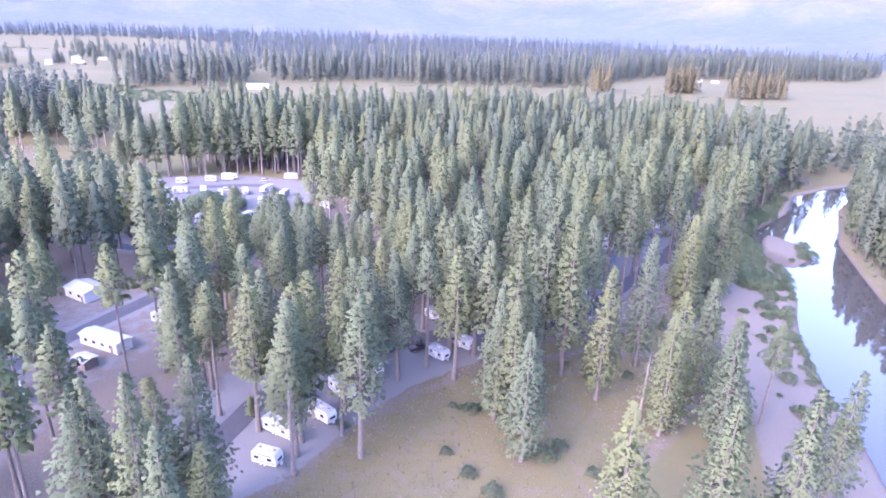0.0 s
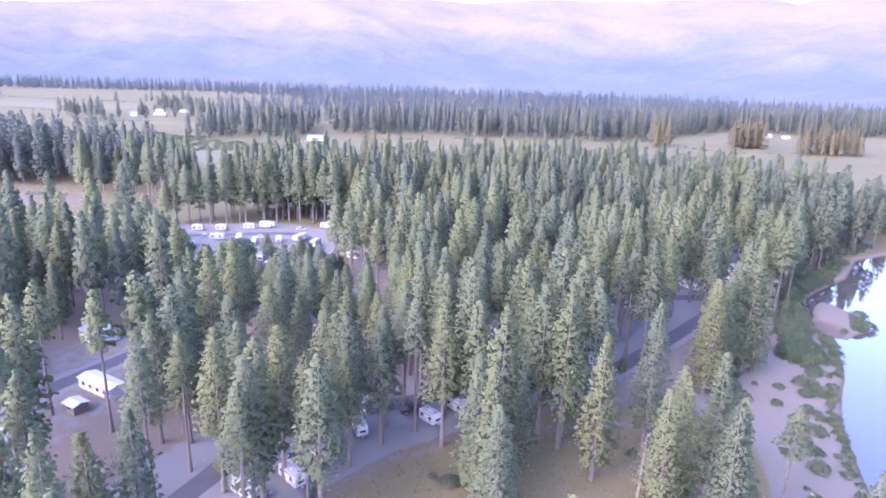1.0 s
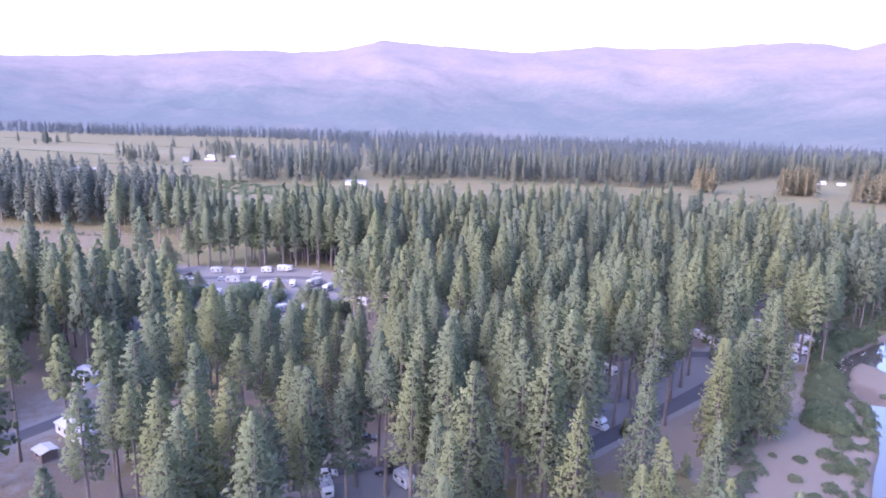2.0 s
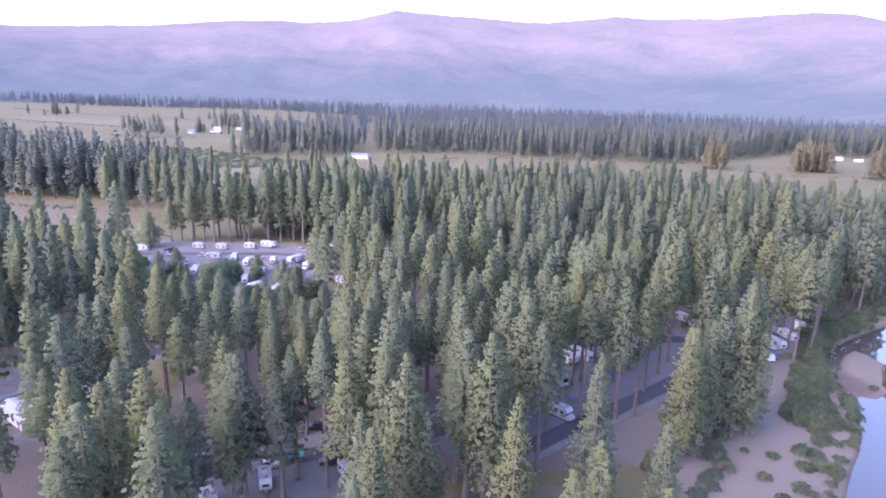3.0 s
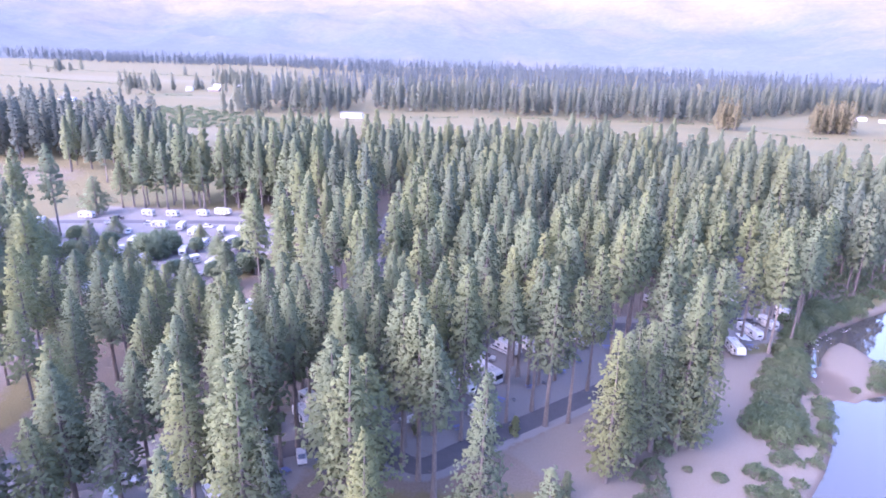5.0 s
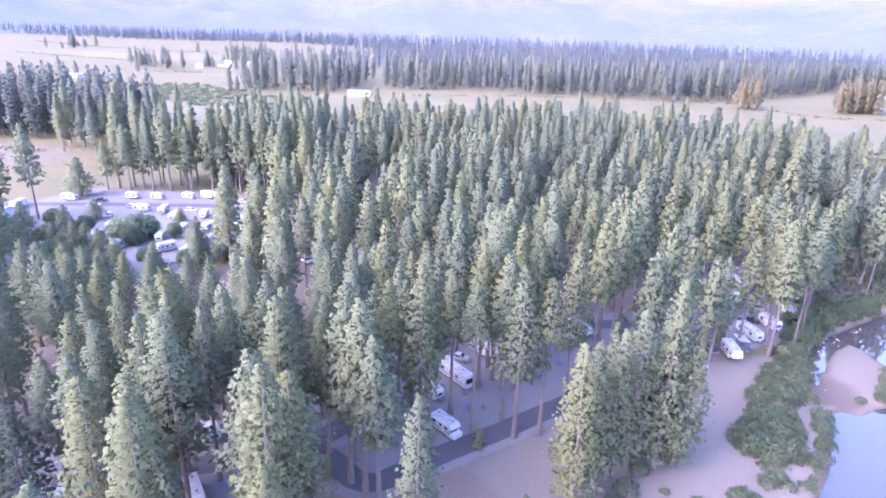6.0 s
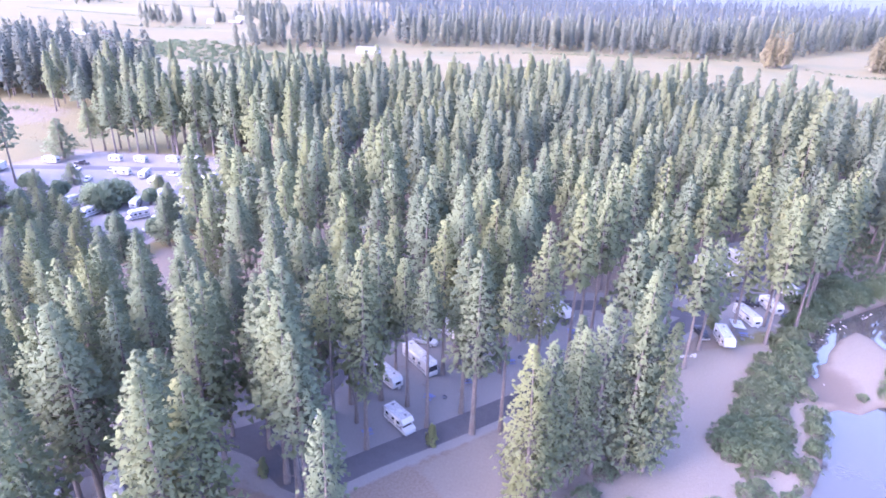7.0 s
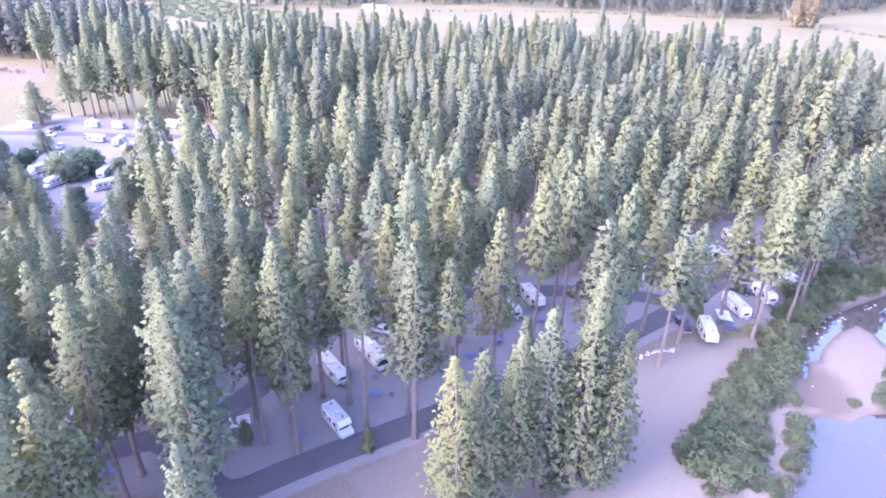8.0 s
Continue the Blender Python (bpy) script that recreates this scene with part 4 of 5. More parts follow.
stand("west_belt", scatter(fill_rng, [WEST_BELT], 200, 8.5, []), (27, 43), 7, "dark belt of pines across the western meadow", dict(BELT, base=0.16), (0.0, 0.6), M_NEEDLES_FAR_SHADED)
stand("north_belt", scatter(fill_rng, [NORTH_FRONT], 760, 11.5, []), (24, 44), 8, "wide forest belt beyond the meadow", BELT, (0.0, 0.8), M_NEEDLES_FAR_SHADED)
stand("north_forest", scatter(fill_rng, [NORTH_FOREST], 1500, 17, []), (24, 40), 15, "forest stretching behind the belt toward the hills", DISTANT, (0.0, 0.7), M_NEEDLES_HAZED)
stand("foothill_forest", scatter(fill_rng, [FOOT_FOREST], 1300, 30, []), (26, 42), 9, "forest at the foot of the mountains", dict(DISTANT, spread=6.5, tufts=8), (0.0, 0.6), M_NEEDLES_HAZED)
FOOT_EDGE = [(-2700, 1950), (-1450, 1850), (-1000, 2050), (-540, 1800), (-600, 2050), (-1000, 2260), (-1450, 2070), (-2700, 2200)]
stand("foothill_edge", scatter(fill_rng, [FOOT_EDGE], 700, 17, []), (24, 40), 16, "dark forest edge where the fields meet the mountains", dict(DISTANT, spread=6.5), (0.0, 0.5), M_NEEDLES_HAZED)
field_groups = [(x + fill_rng.normal(0, s), y + fill_rng.normal(0, s)) for x, y, n, s in ((-668, 925, 7, 9), (-640, 935, 3, 12), (-610, 905, 3, 14), (-590, 930, 4, 9), (-575, 975, 5, 8), (-640, 1150, 4, 8), (-600, 1120, 16, 22), (-540, 1090, 14, 22), (-700, 1010, 3, 20), (-470, 960, 8, 16), (-620, 860, 2, 20), (-610, 718, 3, 14), (-1150, 1300, 12, 40), (-760, 1380, 14, 50), (-340, 690, 3, 8)) for _ in range(n)]
stand("field_trees", field_groups, (14, 32), 14, "scattered groups of trees round the far farm", BELT, (0.0, 0.7), M_NEEDLES_FAR_SHADED)
stand("meadow_groves", [q for g in GROVES for q in scatter(fill_rng, [g], 26, 8, [])], (26, 36), 10, "groves of pines on the open river meadow", BELT, (0.3, 1.0), M_NEEDLES_SUNLIT)
stand("east_belt", scatter(fill_rng, [EAST_BELT], 120, 10, []), (20, 32), 12, "pines beside the bend of the river", BELT, (0.0, 0.5))


# ---- shrubs and other trees ----
def bush_mesh(name, seed, radius, height, count, size, mat, blades=4):
    rng = np.random.default_rng(seed)
    a, u = rng.uniform(0, 2 * np.pi, count), rng.uniform(0, 1, count)
    lump = 1 + 0.22 * np.sin(3 * a + rng.uniform(0, 6)) + 0.14 * np.sin(7 * a + 5 * u + rng.uniform(0, 6)) + rng.normal(0, 0.08, count)
    r = radius * lump * np.cos(u * 1.45) ** 0.8 * rng.uniform(0.72, 1.0, count)
    at = np.column_stack([np.cos(a) * r, np.sin(a) * r, height * np.sin(u * 1.5) * (0.9 + 0.14 * np.sin(5 * a)) * rng.uniform(0.8, 1.05, count)])
    out = np.column_stack([np.cos(a), np.sin(a), 0.4 + 1.4 * u])
    v, t = tufts_of(rng, at, out, rng.uniform(0.7, 1.25, count) * size, blades)
    v[:, 2] = np.maximum(v[:, 2], 0.02)
    stems = [tube([(0, 0, 0), (math.cos(b) * radius * 0.3, math.sin(b) * radius * 0.3, height * 0.35), (math.cos(b) * radius * 0.6, math.sin(b) * radius * 0.6, height * 0.7)], [0.09, 0.06, 0.03], 4) for b in np.linspace(0, 6.28, 6)[:5]]
    sv, st = merged(stems)
    v, t, facing = outward(v, t, round_crown=True)
    return triangles_of("stem", sv, st, [M_BARK]), triangles_of("foliage", v, t, [mat], None, None, facing)


BUSHES = {"big": bush_mesh("willow", 1, 3.6, 3.1, 900, 0.62, M_WILLOW), "mid": bush_mesh("willow", 2, 2.3, 2.2, 420, 0.52, M_WILLOW), "small": bush_mesh("willow", 3, 1.1, 1.0, 130, 0.4, M_WILLOW),
          "dark": bush_mesh("juniper", 4, 2.0, 2.0, 380, 0.45, M_BROADLEAF)}
bush_rng = np.random.default_rng(8)


def bush(x, y, kind, k=1.0, label="rounded green willow bush on the sandy bank"):
    t = thing("willow_bush" if kind != "dark" else "juniper_bush", label, "bush", "bushes along the river" if kind != "dark" else "")
    for nm, me in zip(("stem", "foliage"), BUSHES[kind]):
        new(nm, me).parent = t
    t.matrix_basis = pose(x, y, float(ground_height(np.array([x]), np.array([y]))[0]) - 0.05, 0, 0, bush_rng.uniform(0, 360)) @ Matrix.Diagonal((k, k, k * bush_rng.uniform(0.85, 1.1), 1))


for x, y, k in ((101.5, 183, 1.0), (105, 181, 1.05), (108.5, 182.5, 1.0), (103.5, 188, 1.1), (108, 188, 1.15), (110.5, 190.5, 0.8), (106, 194, 1.1), (110, 196, 1.0), (107.5, 201, 1.05), (112, 203, 1.1), (111, 208, 1.1), (115.5, 210, 1.1), (113.5, 215, 1.0), (118, 216, 1.0), (117, 224, 1.0), (120, 229, 0.9), (122, 236, 1.0)):
    bush(x, y, "big", k * 0.98, "tall rounded willow bush between beach and water")
for x, y, k in ((118.8, 221, 1.1), (123.6, 237, 1.2), (128, 245, 1.25), (133.5, 251.5, 1.2), (139.5, 257.5, 1.3), (146.5, 263, 1.2), (126, 248, 1.3), (137, 262, 1.3)):
    bush(x, y, "big", k, "tall willow bush leaning over the creek")
for x, y, k in ((116.5, 188, 0.9), (117.5, 193, 1.0), (118.5, 198, 1.0), (118, 205, 0.8), (138.5, 220, 1.0), (141.5, 224, 1.2), (136.5, 215, 0.9), (134.5, 211, 0.9), (139.5, 214, 1.1), (129.5, 209, 0.5), (112.5, 180.5, 0.6), (96, 160, 0.8), (100, 166, 0.8), (93, 152, 0.7), (90, 141, 0.9), (85, 133, 1.0), (84, 126, 0.9), (88, 147, 0.6), (103, 172, 0.8), (127, 243, 1.2), (132, 250, 1.2), (138, 256, 1.2), (145, 263, 1.3), (152, 271, 1.3), (160, 281, 1.3), (168, 292, 1.3), (80, 112, 1.0), (77, 104, 0.9)):
    bush(x, y, "mid", k)
for x, y, k in ((97.5, 166.4, 0.9), (99.7, 161, 1.0), (90.4, 163, 0.6), (86.2, 153.7, 0.6), (102.3, 160.4, 0.8), (105.1, 174.2, 0.7), (84.8, 164.1, 0.4)):
    bush(x, y, "mid", k)
for x, y, k in ((80.3, 168.6, 1.1), (78.1, 162.3, 1.2), (78.7, 156.1, 1.1), (73.6, 148, 1.2), (76, 152, 0.9), (71, 143, 1.0), (75.5, 158.5, 0.8)):
    bush(x, y, "dark", k, "dark grey-green bush under the pines at the beach")
for n in range(46):
    y = bush_rng.uniform(100, 200)
    edge = np.interp(y, [q[1] for q in RIVER_LEFT[3:12]], [q[0] for q in RIVER_LEFT[3:12]])
    bush(edge - 0.9 - abs(bush_rng.normal(0, 0.8)), y, "small", bush_rng.uniform(0.7, 1.3), "low willow scrub at the water's edge")
for n in range(30):
    t = bush_rng.uniform(0.12, 1.0)
    y = 90 + 104 * t
    edge = np.interp(y, [q[1] for q in RIVER_LEFT[3:12]], [q[0] for q in RIVER_LEFT[3:12]])
    bush(edge - 1.5 - abs(bush_rng.normal(0, 5.5)), y, "small", bush_rng.uniform(0.5, 1.15), "small willow scrub on the pale sand")
for x, y, k in ((8.2, 110.5, 1.0), (11.4, 111.6, 0.9), (4.5, 112, 0.5), (22, 96, 1.1), (25, 99, 0.9), (3, 97, 0.6), (-17.5, 104, 0.75), (37, 125, 0.8), (41, 129, 0.9), (30, 92, 0.7), (7, 91, 0.8), (11, 86, 1.0), (46, 126, 0.7)):
    bush(x, y, "dark", k, "dark low juniper bush in the dry clearing")


def broadleaf(x, y, radius, height, seed, label):
    """A round shade tree: a short trunk that forks, under a wide lumpy crown."""
    rng = np.random.default_rng(seed)
    t = thing("shade_tree", label, "tree")
    wood = [tube([(0, 0, 0), (0.1, 0, height * 0.2), (0.1, 0.1, height * 0.4)], [0.5, 0.4, 0.3], 8)]
    at, out = [], []
    for k in range(30):
        a, u = rng.uniform(0, 6.28), rng.uniform(0, 1)
        c = np.array([math.cos(a) * radius * 0.62 * math.cos(u), math.sin(a) * radius * 0.62 * math.cos(u), height * (0.36 + 0.42 * u)])
        wood.append(tube([(0.1, 0.1, height * 0.36), c * 0.55 + np.array([0, 0, height * 0.18]), c], [0.16, 0.1, 0.04], 4))
        d = rng.normal(0, 1, (60, 3))
        d /= np.linalg.norm(d, axis=1)[:, None]
        at.append(c + d * radius * np.array([0.4, 0.4, 0.26]) * rng.uniform(0.6, 1.15) * rng.uniform(0.55, 1.1, (60, 1)))
        out.append(d)
    at, out = np.concatenate(at), np.concatenate(out)
    at[:, 2] = np.maximum(at[:, 2], 0.6)
    wv, wt = merged(wood)
    new("trunk", triangles_of("trunk", wv, wt, [M_BARK])).parent = t
    v, tr = tufts_of(rng, at, out, rng.uniform(0.6, 1.0, len(at)) * max(1.0, radius / 5), 5, 0.24)
    v, tr, facing = outward(v, tr, round_crown=True)
    new("crown", triangles_of("crown", v, tr, [M_BROADLEAF], None, None, facing)).parent = t
    t.matrix_basis = pose(x, y, -0.05)


broadleaf(-94.5, 243, 9.0, 8.5, 3, "wide dark green shade tree in the parking lot")
broadleaf(-52, 236, 5.2, 8.0, 4, "dark round shade tree beside parked motorhomes")
broadleaf(-88, 208, 3.6, 6.0, 5, "small green shade tree by the western road")
broadleaf(-63, 214, 3.2, 6.0, 6, "small dark shade tree at the lot entrance")
broadleaf(-82, 182, 4.4, 8.0, 7, "bright green shade tree beside the western road")


for x, y, r, h, seed in ((-116, 243, 3.4, 7, 11), (-104.5, 215, 3.8, 8, 12), (-73, 223.5, 2.8, 7, 13), (-83, 249.5, 2.6, 6, 14), (-121, 230, 3.0, 7, 15), (-95, 213, 3.0, 6.5, 16), (-68.5, 256, 2.6, 6, 17), (-134, 246, 3.2, 7, 18), (-60, 226, 2.8, 7, 19)):
    broadleaf(x, y, r, h, seed, "small dark green shade tree between parked campers")


def snag(x, y, height):
    rng = np.random.default_rng(2)
    t = thing("dead_tree", "bare grey dead pine with brittle branches", "tree")
    pieces = []
    for k in range(34):
        z = height * rng.uniform(0.3, 0.97)
        a, r = rng.uniform(0, 6.28), (height - z) * 0.17 + rng.uniform(0.4, 1.0)
        pieces.append(tube([(0, 0, z), (math.cos(a) * r * 0.6, math.sin(a) * r * 0.6, z - 0.15 * r), (math.cos(a) * r, math.sin(a) * r, z + 0.1 * r)], [0.06, 0.04, 0.012], 3))
    v, tr = tube([(0, 0, 0), (0.1, 0, height * 0.5), (0.3, 0.1, height)], [0.32, 0.2, 0.04], 7)
    new("trunk", triangles_of("trunk", v, tr, [M_DEADWOOD])).parent = t
    for v, tr in pieces:
        new("dead_branch", triangles_of("dead_branch", v, tr, [M_DEADWOOD])).parent = t
    t.matrix_basis = pose(x, y, -0.05)


snag(43.5, 109, 16)


def young_pine(x, y, height):
    (wv, wt), (cv, ct, cn) = pine_arrays(77, height=height, base=0.05, spread=height * 0.22, spacing=0.42, branches=6, along=(1.0, 0.6), size=0.5, ring=8, limbs=False)
    t = thing("young_pine", "small young pine beside the road", "tree", "young pines")
    new("trunk", triangles_of("trunk", wv * np.array([0.3, 0.3, 1]), wt, [M_BARK])).parent = t
    new("crown", triangles_of("crown", cv, ct, [M_NEEDLES], None, None, cn)).parent = t
    t.matrix_basis = pose(x, y, -0.03)


for x, y, h in ((50.5, 166.2, 5.0), (31, 160.5, 5.5), (26.5, 150, 4.0), (101.5, 227.5, 7), (33, 176, 6), (-33, 108.5, 6.5), (-37, 107, 5), (62, 150, 6)):
    young_pine(x, y, h)


def scrub(name, spots, size, seed, label, mat):
    rng = np.random.default_rng(seed)
    xy = np.array(spots)
    z = ground_height(xy[:, 0], xy[:, 1])
    at = np.column_stack([xy, z])
    out = np.tile(np.array([[0, 0, 1.6]]), (len(at), 1))
    v, t = tufts_of(rng, at, out, rng.uniform(0.6, 1.3, len(at)) * size, 5)
    v[:, 2] = np.maximum(v[:, 2], np.repeat(z, 15) - 0.02)
    me = triangles_of(name, v, t, [mat], None, np.repeat(rng.uniform(0, 1, len(at)), 15))
    return tagged(new(name, me), label, "undergrowth", "", "stuff")


M_DRYGRASS = foliage("dry_grass_blades", [(0.0, (0.15, 0.13, 0.085)), (0.5, (0.19, 0.165, 0.105)), (1.0, (0.23, 0.2, 0.13))], False, 0.3)
grass_rng = np.random.default_rng(21)
scrub("grass", [(x, y) for x, y in zip(grass_rng.uniform(-28, 60, 6000), grass_rng.uniform(66, 140, 6000)) if inside(CLEARING, np.array([x]), np.array([y]))[0] and grass_rng.random() < 0.75], 0.42, 31, "tufts of dry grass in the clearing", M_DRYGRASS)
willow_spots = scatter(grass_rng, [[(-236, 560), (-196, 452), (-150, 450), (-170, 560), (-240, 640)]], 60, 9, []) + scatter(grass_rng, [[(-420, 610), (-300, 560), (-232, 600), (-240, 660), (-330, 668), (-440, 680)]], 90, 11, []) + scatter(grass_rng, [[(-560, 690), (-470, 700), (-420, 730), (-380, 700), (-330, 690), (-420, 665), (-520, 660)]], 40, 11, [])
clumps = [(x + grass_rng.normal(0, 2.2), y + grass_rng.normal(0, 2.2)) for x, y in willow_spots for _ in range(22)]
scrub("meadow_willows", clumps, 2.5, 32, "grey-green willow thicket across the wet meadow", M_SCRUB)
hedge = [(x + grass_rng.normal(0, 2.5), y + grass_rng.normal(0, 2.5)) for line in ([(-760, 830), (-680, 850), (-600, 845), (-520, 870)], [(-1100, 1080), (-900, 1040), (-760, 1010)], [(-1500, 1500), (-1100, 1350), (-800, 1330)], [(-150, 740), (-40, 800), (90, 830), (200, 850)], [(230, 800), (260, 760), (320, 770), (420, 800)], [(-420, 350), (-330, 345), (-250, 352)]) for x, y in smooth_line(line, 5.0) if grass_rng.random() < 0.6 for _ in range(5)]
scrub("field_shrubs", hedge, 2.2, 35, "lines of low shrubs along ditches in the fields", M_SCRUB)
sage = [(x, y) for x, y in zip(grass_rng.uniform(-420, -140, 2600), grass_rng.uniform(300, 420, 2600)) if y < 372 and x < -0.9 * (y - 180)]
scrub("meadow_sage", sage, 0.7, 36, "grey sagebrush tufts in the dry meadow", M_DRYGRASS)
bank = [(x + 6 + grass_rng.uniform(-2, 12), y + grass_rng.normal(0, 3)) for x, y in smooth_line(RIVER_RIGHT[::-1], 1.0) for _ in range(4)]
scrub("bank_scrub", bank, 1.2, 33, "yellowish scrub and grass along the far river bank", M_SCRUB)
bend = scatter(grass_rng, [[(122, 240), (150, 268), (176, 304), (204, 330), (190, 345), (150, 312), (128, 285)]], 260, 2.6, [])
scrub("bend_scrub", [(x + grass_rng.normal(0, 0.7), y + grass_rng.normal(0, 0.7)) for x, y in bend for _ in range(6)], 1.5, 34, "green scrub on the inner side of the river bend", M_SCRUB)


for x, y, h in ((-118, 236, 13), (-107, 221, 12), (-96, 219, 14), (-94, 212, 13), (-78, 204, 13), (-66, 199, 15), (-125, 257, 9), (-88, 260, 8), (-66, 240, 13), (-100, 227, 11), (-84, 217, 14), (-74, 212, 13), (-58, 210, 15), (-52, 222, 16), (-60, 232, 12), (-71, 245, 9), (-128, 229, 15), (-134, 222, 17), (-112, 213, 16)):
    pine(x, y, h, 6 + int(h) % 3, 1.15)


# ---- camping vehicles ----
def wheel(parent, x, y, r=0.36, w=0.24):
    tyre = part("wheel", rod((x, y - w / 2, r), (x, y + w / 2, r), r, sides=14), M_RUBBER, parent, "black tyre")
    part("rim", rod((x, y - w / 2 - 0.015, r), (x, y + w / 2 + 0.015, r), r * 0.58, sides=10), M_SILVER, tyre, "silver rim")


def side_windows(parent, xs, z, width, half, height=0.62):
    for x in xs:
        for s in (-1, 1):
            part("window", box(width, 0.04, height, (x, s * half, z), 0.012), M_GLASS, parent, "dark tinted window")


def roof_kit(parent, z, l, vents=(-0.3, 0.28)):
    part("air_conditioner", box(0.95, 0.75, 0.3, (0.02 * l, 0, z), 0.08), M_WHITE, parent, "white rooftop air conditioner")
    for v in vents:
        part("roof_vent", box(0.42, 0.42, 0.14, (v * l, 0.25, z), 0.03), M_STRIPE, parent, "dark roof vent")


def travel_trailer(l, stripe, label):
    t = thing("travel_trailer", label, "camper", "parked campers")
    h, w, g = 2.85, 2.45, 0.5
    shape = [(-l / 2, g), (l / 2 - 0.25, g), (l / 2, g + 0.5), (l / 2 - 0.02, h - 0.75), (l / 2 - 0.5, h), (-l / 2 + 0.2, h), (-l / 2, h - 0.2)]
    part("body", profile(shape, w, 0.05), M_WHITE, t)
    part("roof", box(l - 0.9, w - 0.16, 0.05, (-0.12, 0, h - 0.01), 0.015), M_ROOF, t, "white roof membrane")
    roof_kit(t, h + 0.03, l)
    side_windows(t, (-0.3 * l, 0.22 * l), 1.45, 1.0, w / 2)
    part("window", box(0.04, 1.3, 0.6, (-l / 2, 0, 1.5), 0.012), M_GLASS, t, "dark rear window")
    part("window", box(0.05, 1.3, 0.55, (l / 2 - 0.01, 0, 1.35), 0.012), M_GLASS, t, "dark front window")
    part("door", box(0.66, 0.05, 1.75, (0.02 * l, -w / 2, 0.6), 0.02), M_CREAM, t, "narrow entrance door")
    for s in (-1, 1):
        part("stripe", box(l * 0.86, 0.02, 0.22, (-0.1, s * (w / 2 + 0.004), 0.95)), stripe, t, "painted side stripe")
        for dx in (-0.42, 0.42):
            wheel(t, -0.06 * l + dx, s * (w / 2 - 0.12))
        part("hitch_bar", rod((l / 2 - 0.2, s * 0.7, 0.45), (l / 2 + 1.0, 0, 0.45), 0.05), M_STEEL, t)
    part("gas_bottles", joined(rod((l / 2 + 0.3, 0.17, 0.48), (l / 2 + 0.3, 0.17, 0.95), 0.15), rod((l / 2 + 0.3, -0.17, 0.48), (l / 2 + 0.3, -0.17, 0.95), 0.15)), M_WHITE, t, "white gas bottles")
    part("jack", rod((l / 2 + 0.95, 0, 0), (l / 2 + 0.95, 0, 0.8), 0.05), M_STEEL, t)
    part("awning_roll", rod((-0.3 * l, -w / 2 - 0.09, h - 0.3), (0.3 * l, -w / 2 - 0.09, h - 0.3), 0.09), M_STRIPE, t, "rolled awning")
    return t


def fifth_wheel(l, stripe, label):
    t = thing("fifth_wheel_trailer", label, "camper", "parked campers")
    h, w, g = 3.35, 2.5, 0.55
    shape = [(-l / 2, g), (l / 2 - 2.3, g), (l / 2 - 2.1, 1.5), (l / 2 - 0.2, 1.5), (l / 2, 1.8), (l / 2 - 0.35, h - 0.35), (l / 2 - 0.9, h), (-l / 2 + 0.15, h), (-l / 2, h - 0.2)]
    part("body", profile(shape, w, 0.05), M_WHITE, t)
    part("roof", box(l - 1.3, w - 0.16, 0.05, (-0.3, 0, h - 0.01), 0.015), M_ROOF, t, "white roof membrane")
    roof_kit(t, h + 0.03, l)
    side_windows(t, (-0.32 * l, 0.02 * l, 0.3 * l), 1.85, 0.9, w / 2)
    part("window", box(0.04, 1.5, 0.75, (-l / 2, 0, 1.6), 0.012), M_GLASS, t, "dark rear window")
    part("slide_out", box(2.6, 0.55, 1.9, (-0.12 * l, w / 2 + 0.2, 0.85), 0.05), M_CREAM, t, "extended slide-out")
    part("door", box(0.7, 0.05, 1.85, (0.16 * l, -w / 2, 0.65), 0.02), M_CREAM, t, "narrow entrance door")
    for s in (-1, 1):
        part("stripe", box(l * 0.7, 0.02, 0.3, (-0.12 * l, s * (w / 2 + 0.004), 1.1)), stripe, t, "painted side stripe")
        part("leg", rod((l / 2 - 2.6, s * 0.9, 0), (l / 2 - 2.6, s * 0.9, 0.7), 0.06), M_STEEL, t)
        for dx in (-0.45, 0.45):
            wheel(t, -0.16 * l + dx, s * (w / 2 - 0.12), 0.38)
    part("king_pin", rod((l / 2 - 0.9, 0, 1.05), (l / 2 - 0.9, 0, 1.52), 0.1), M_STEEL, t)
    return t


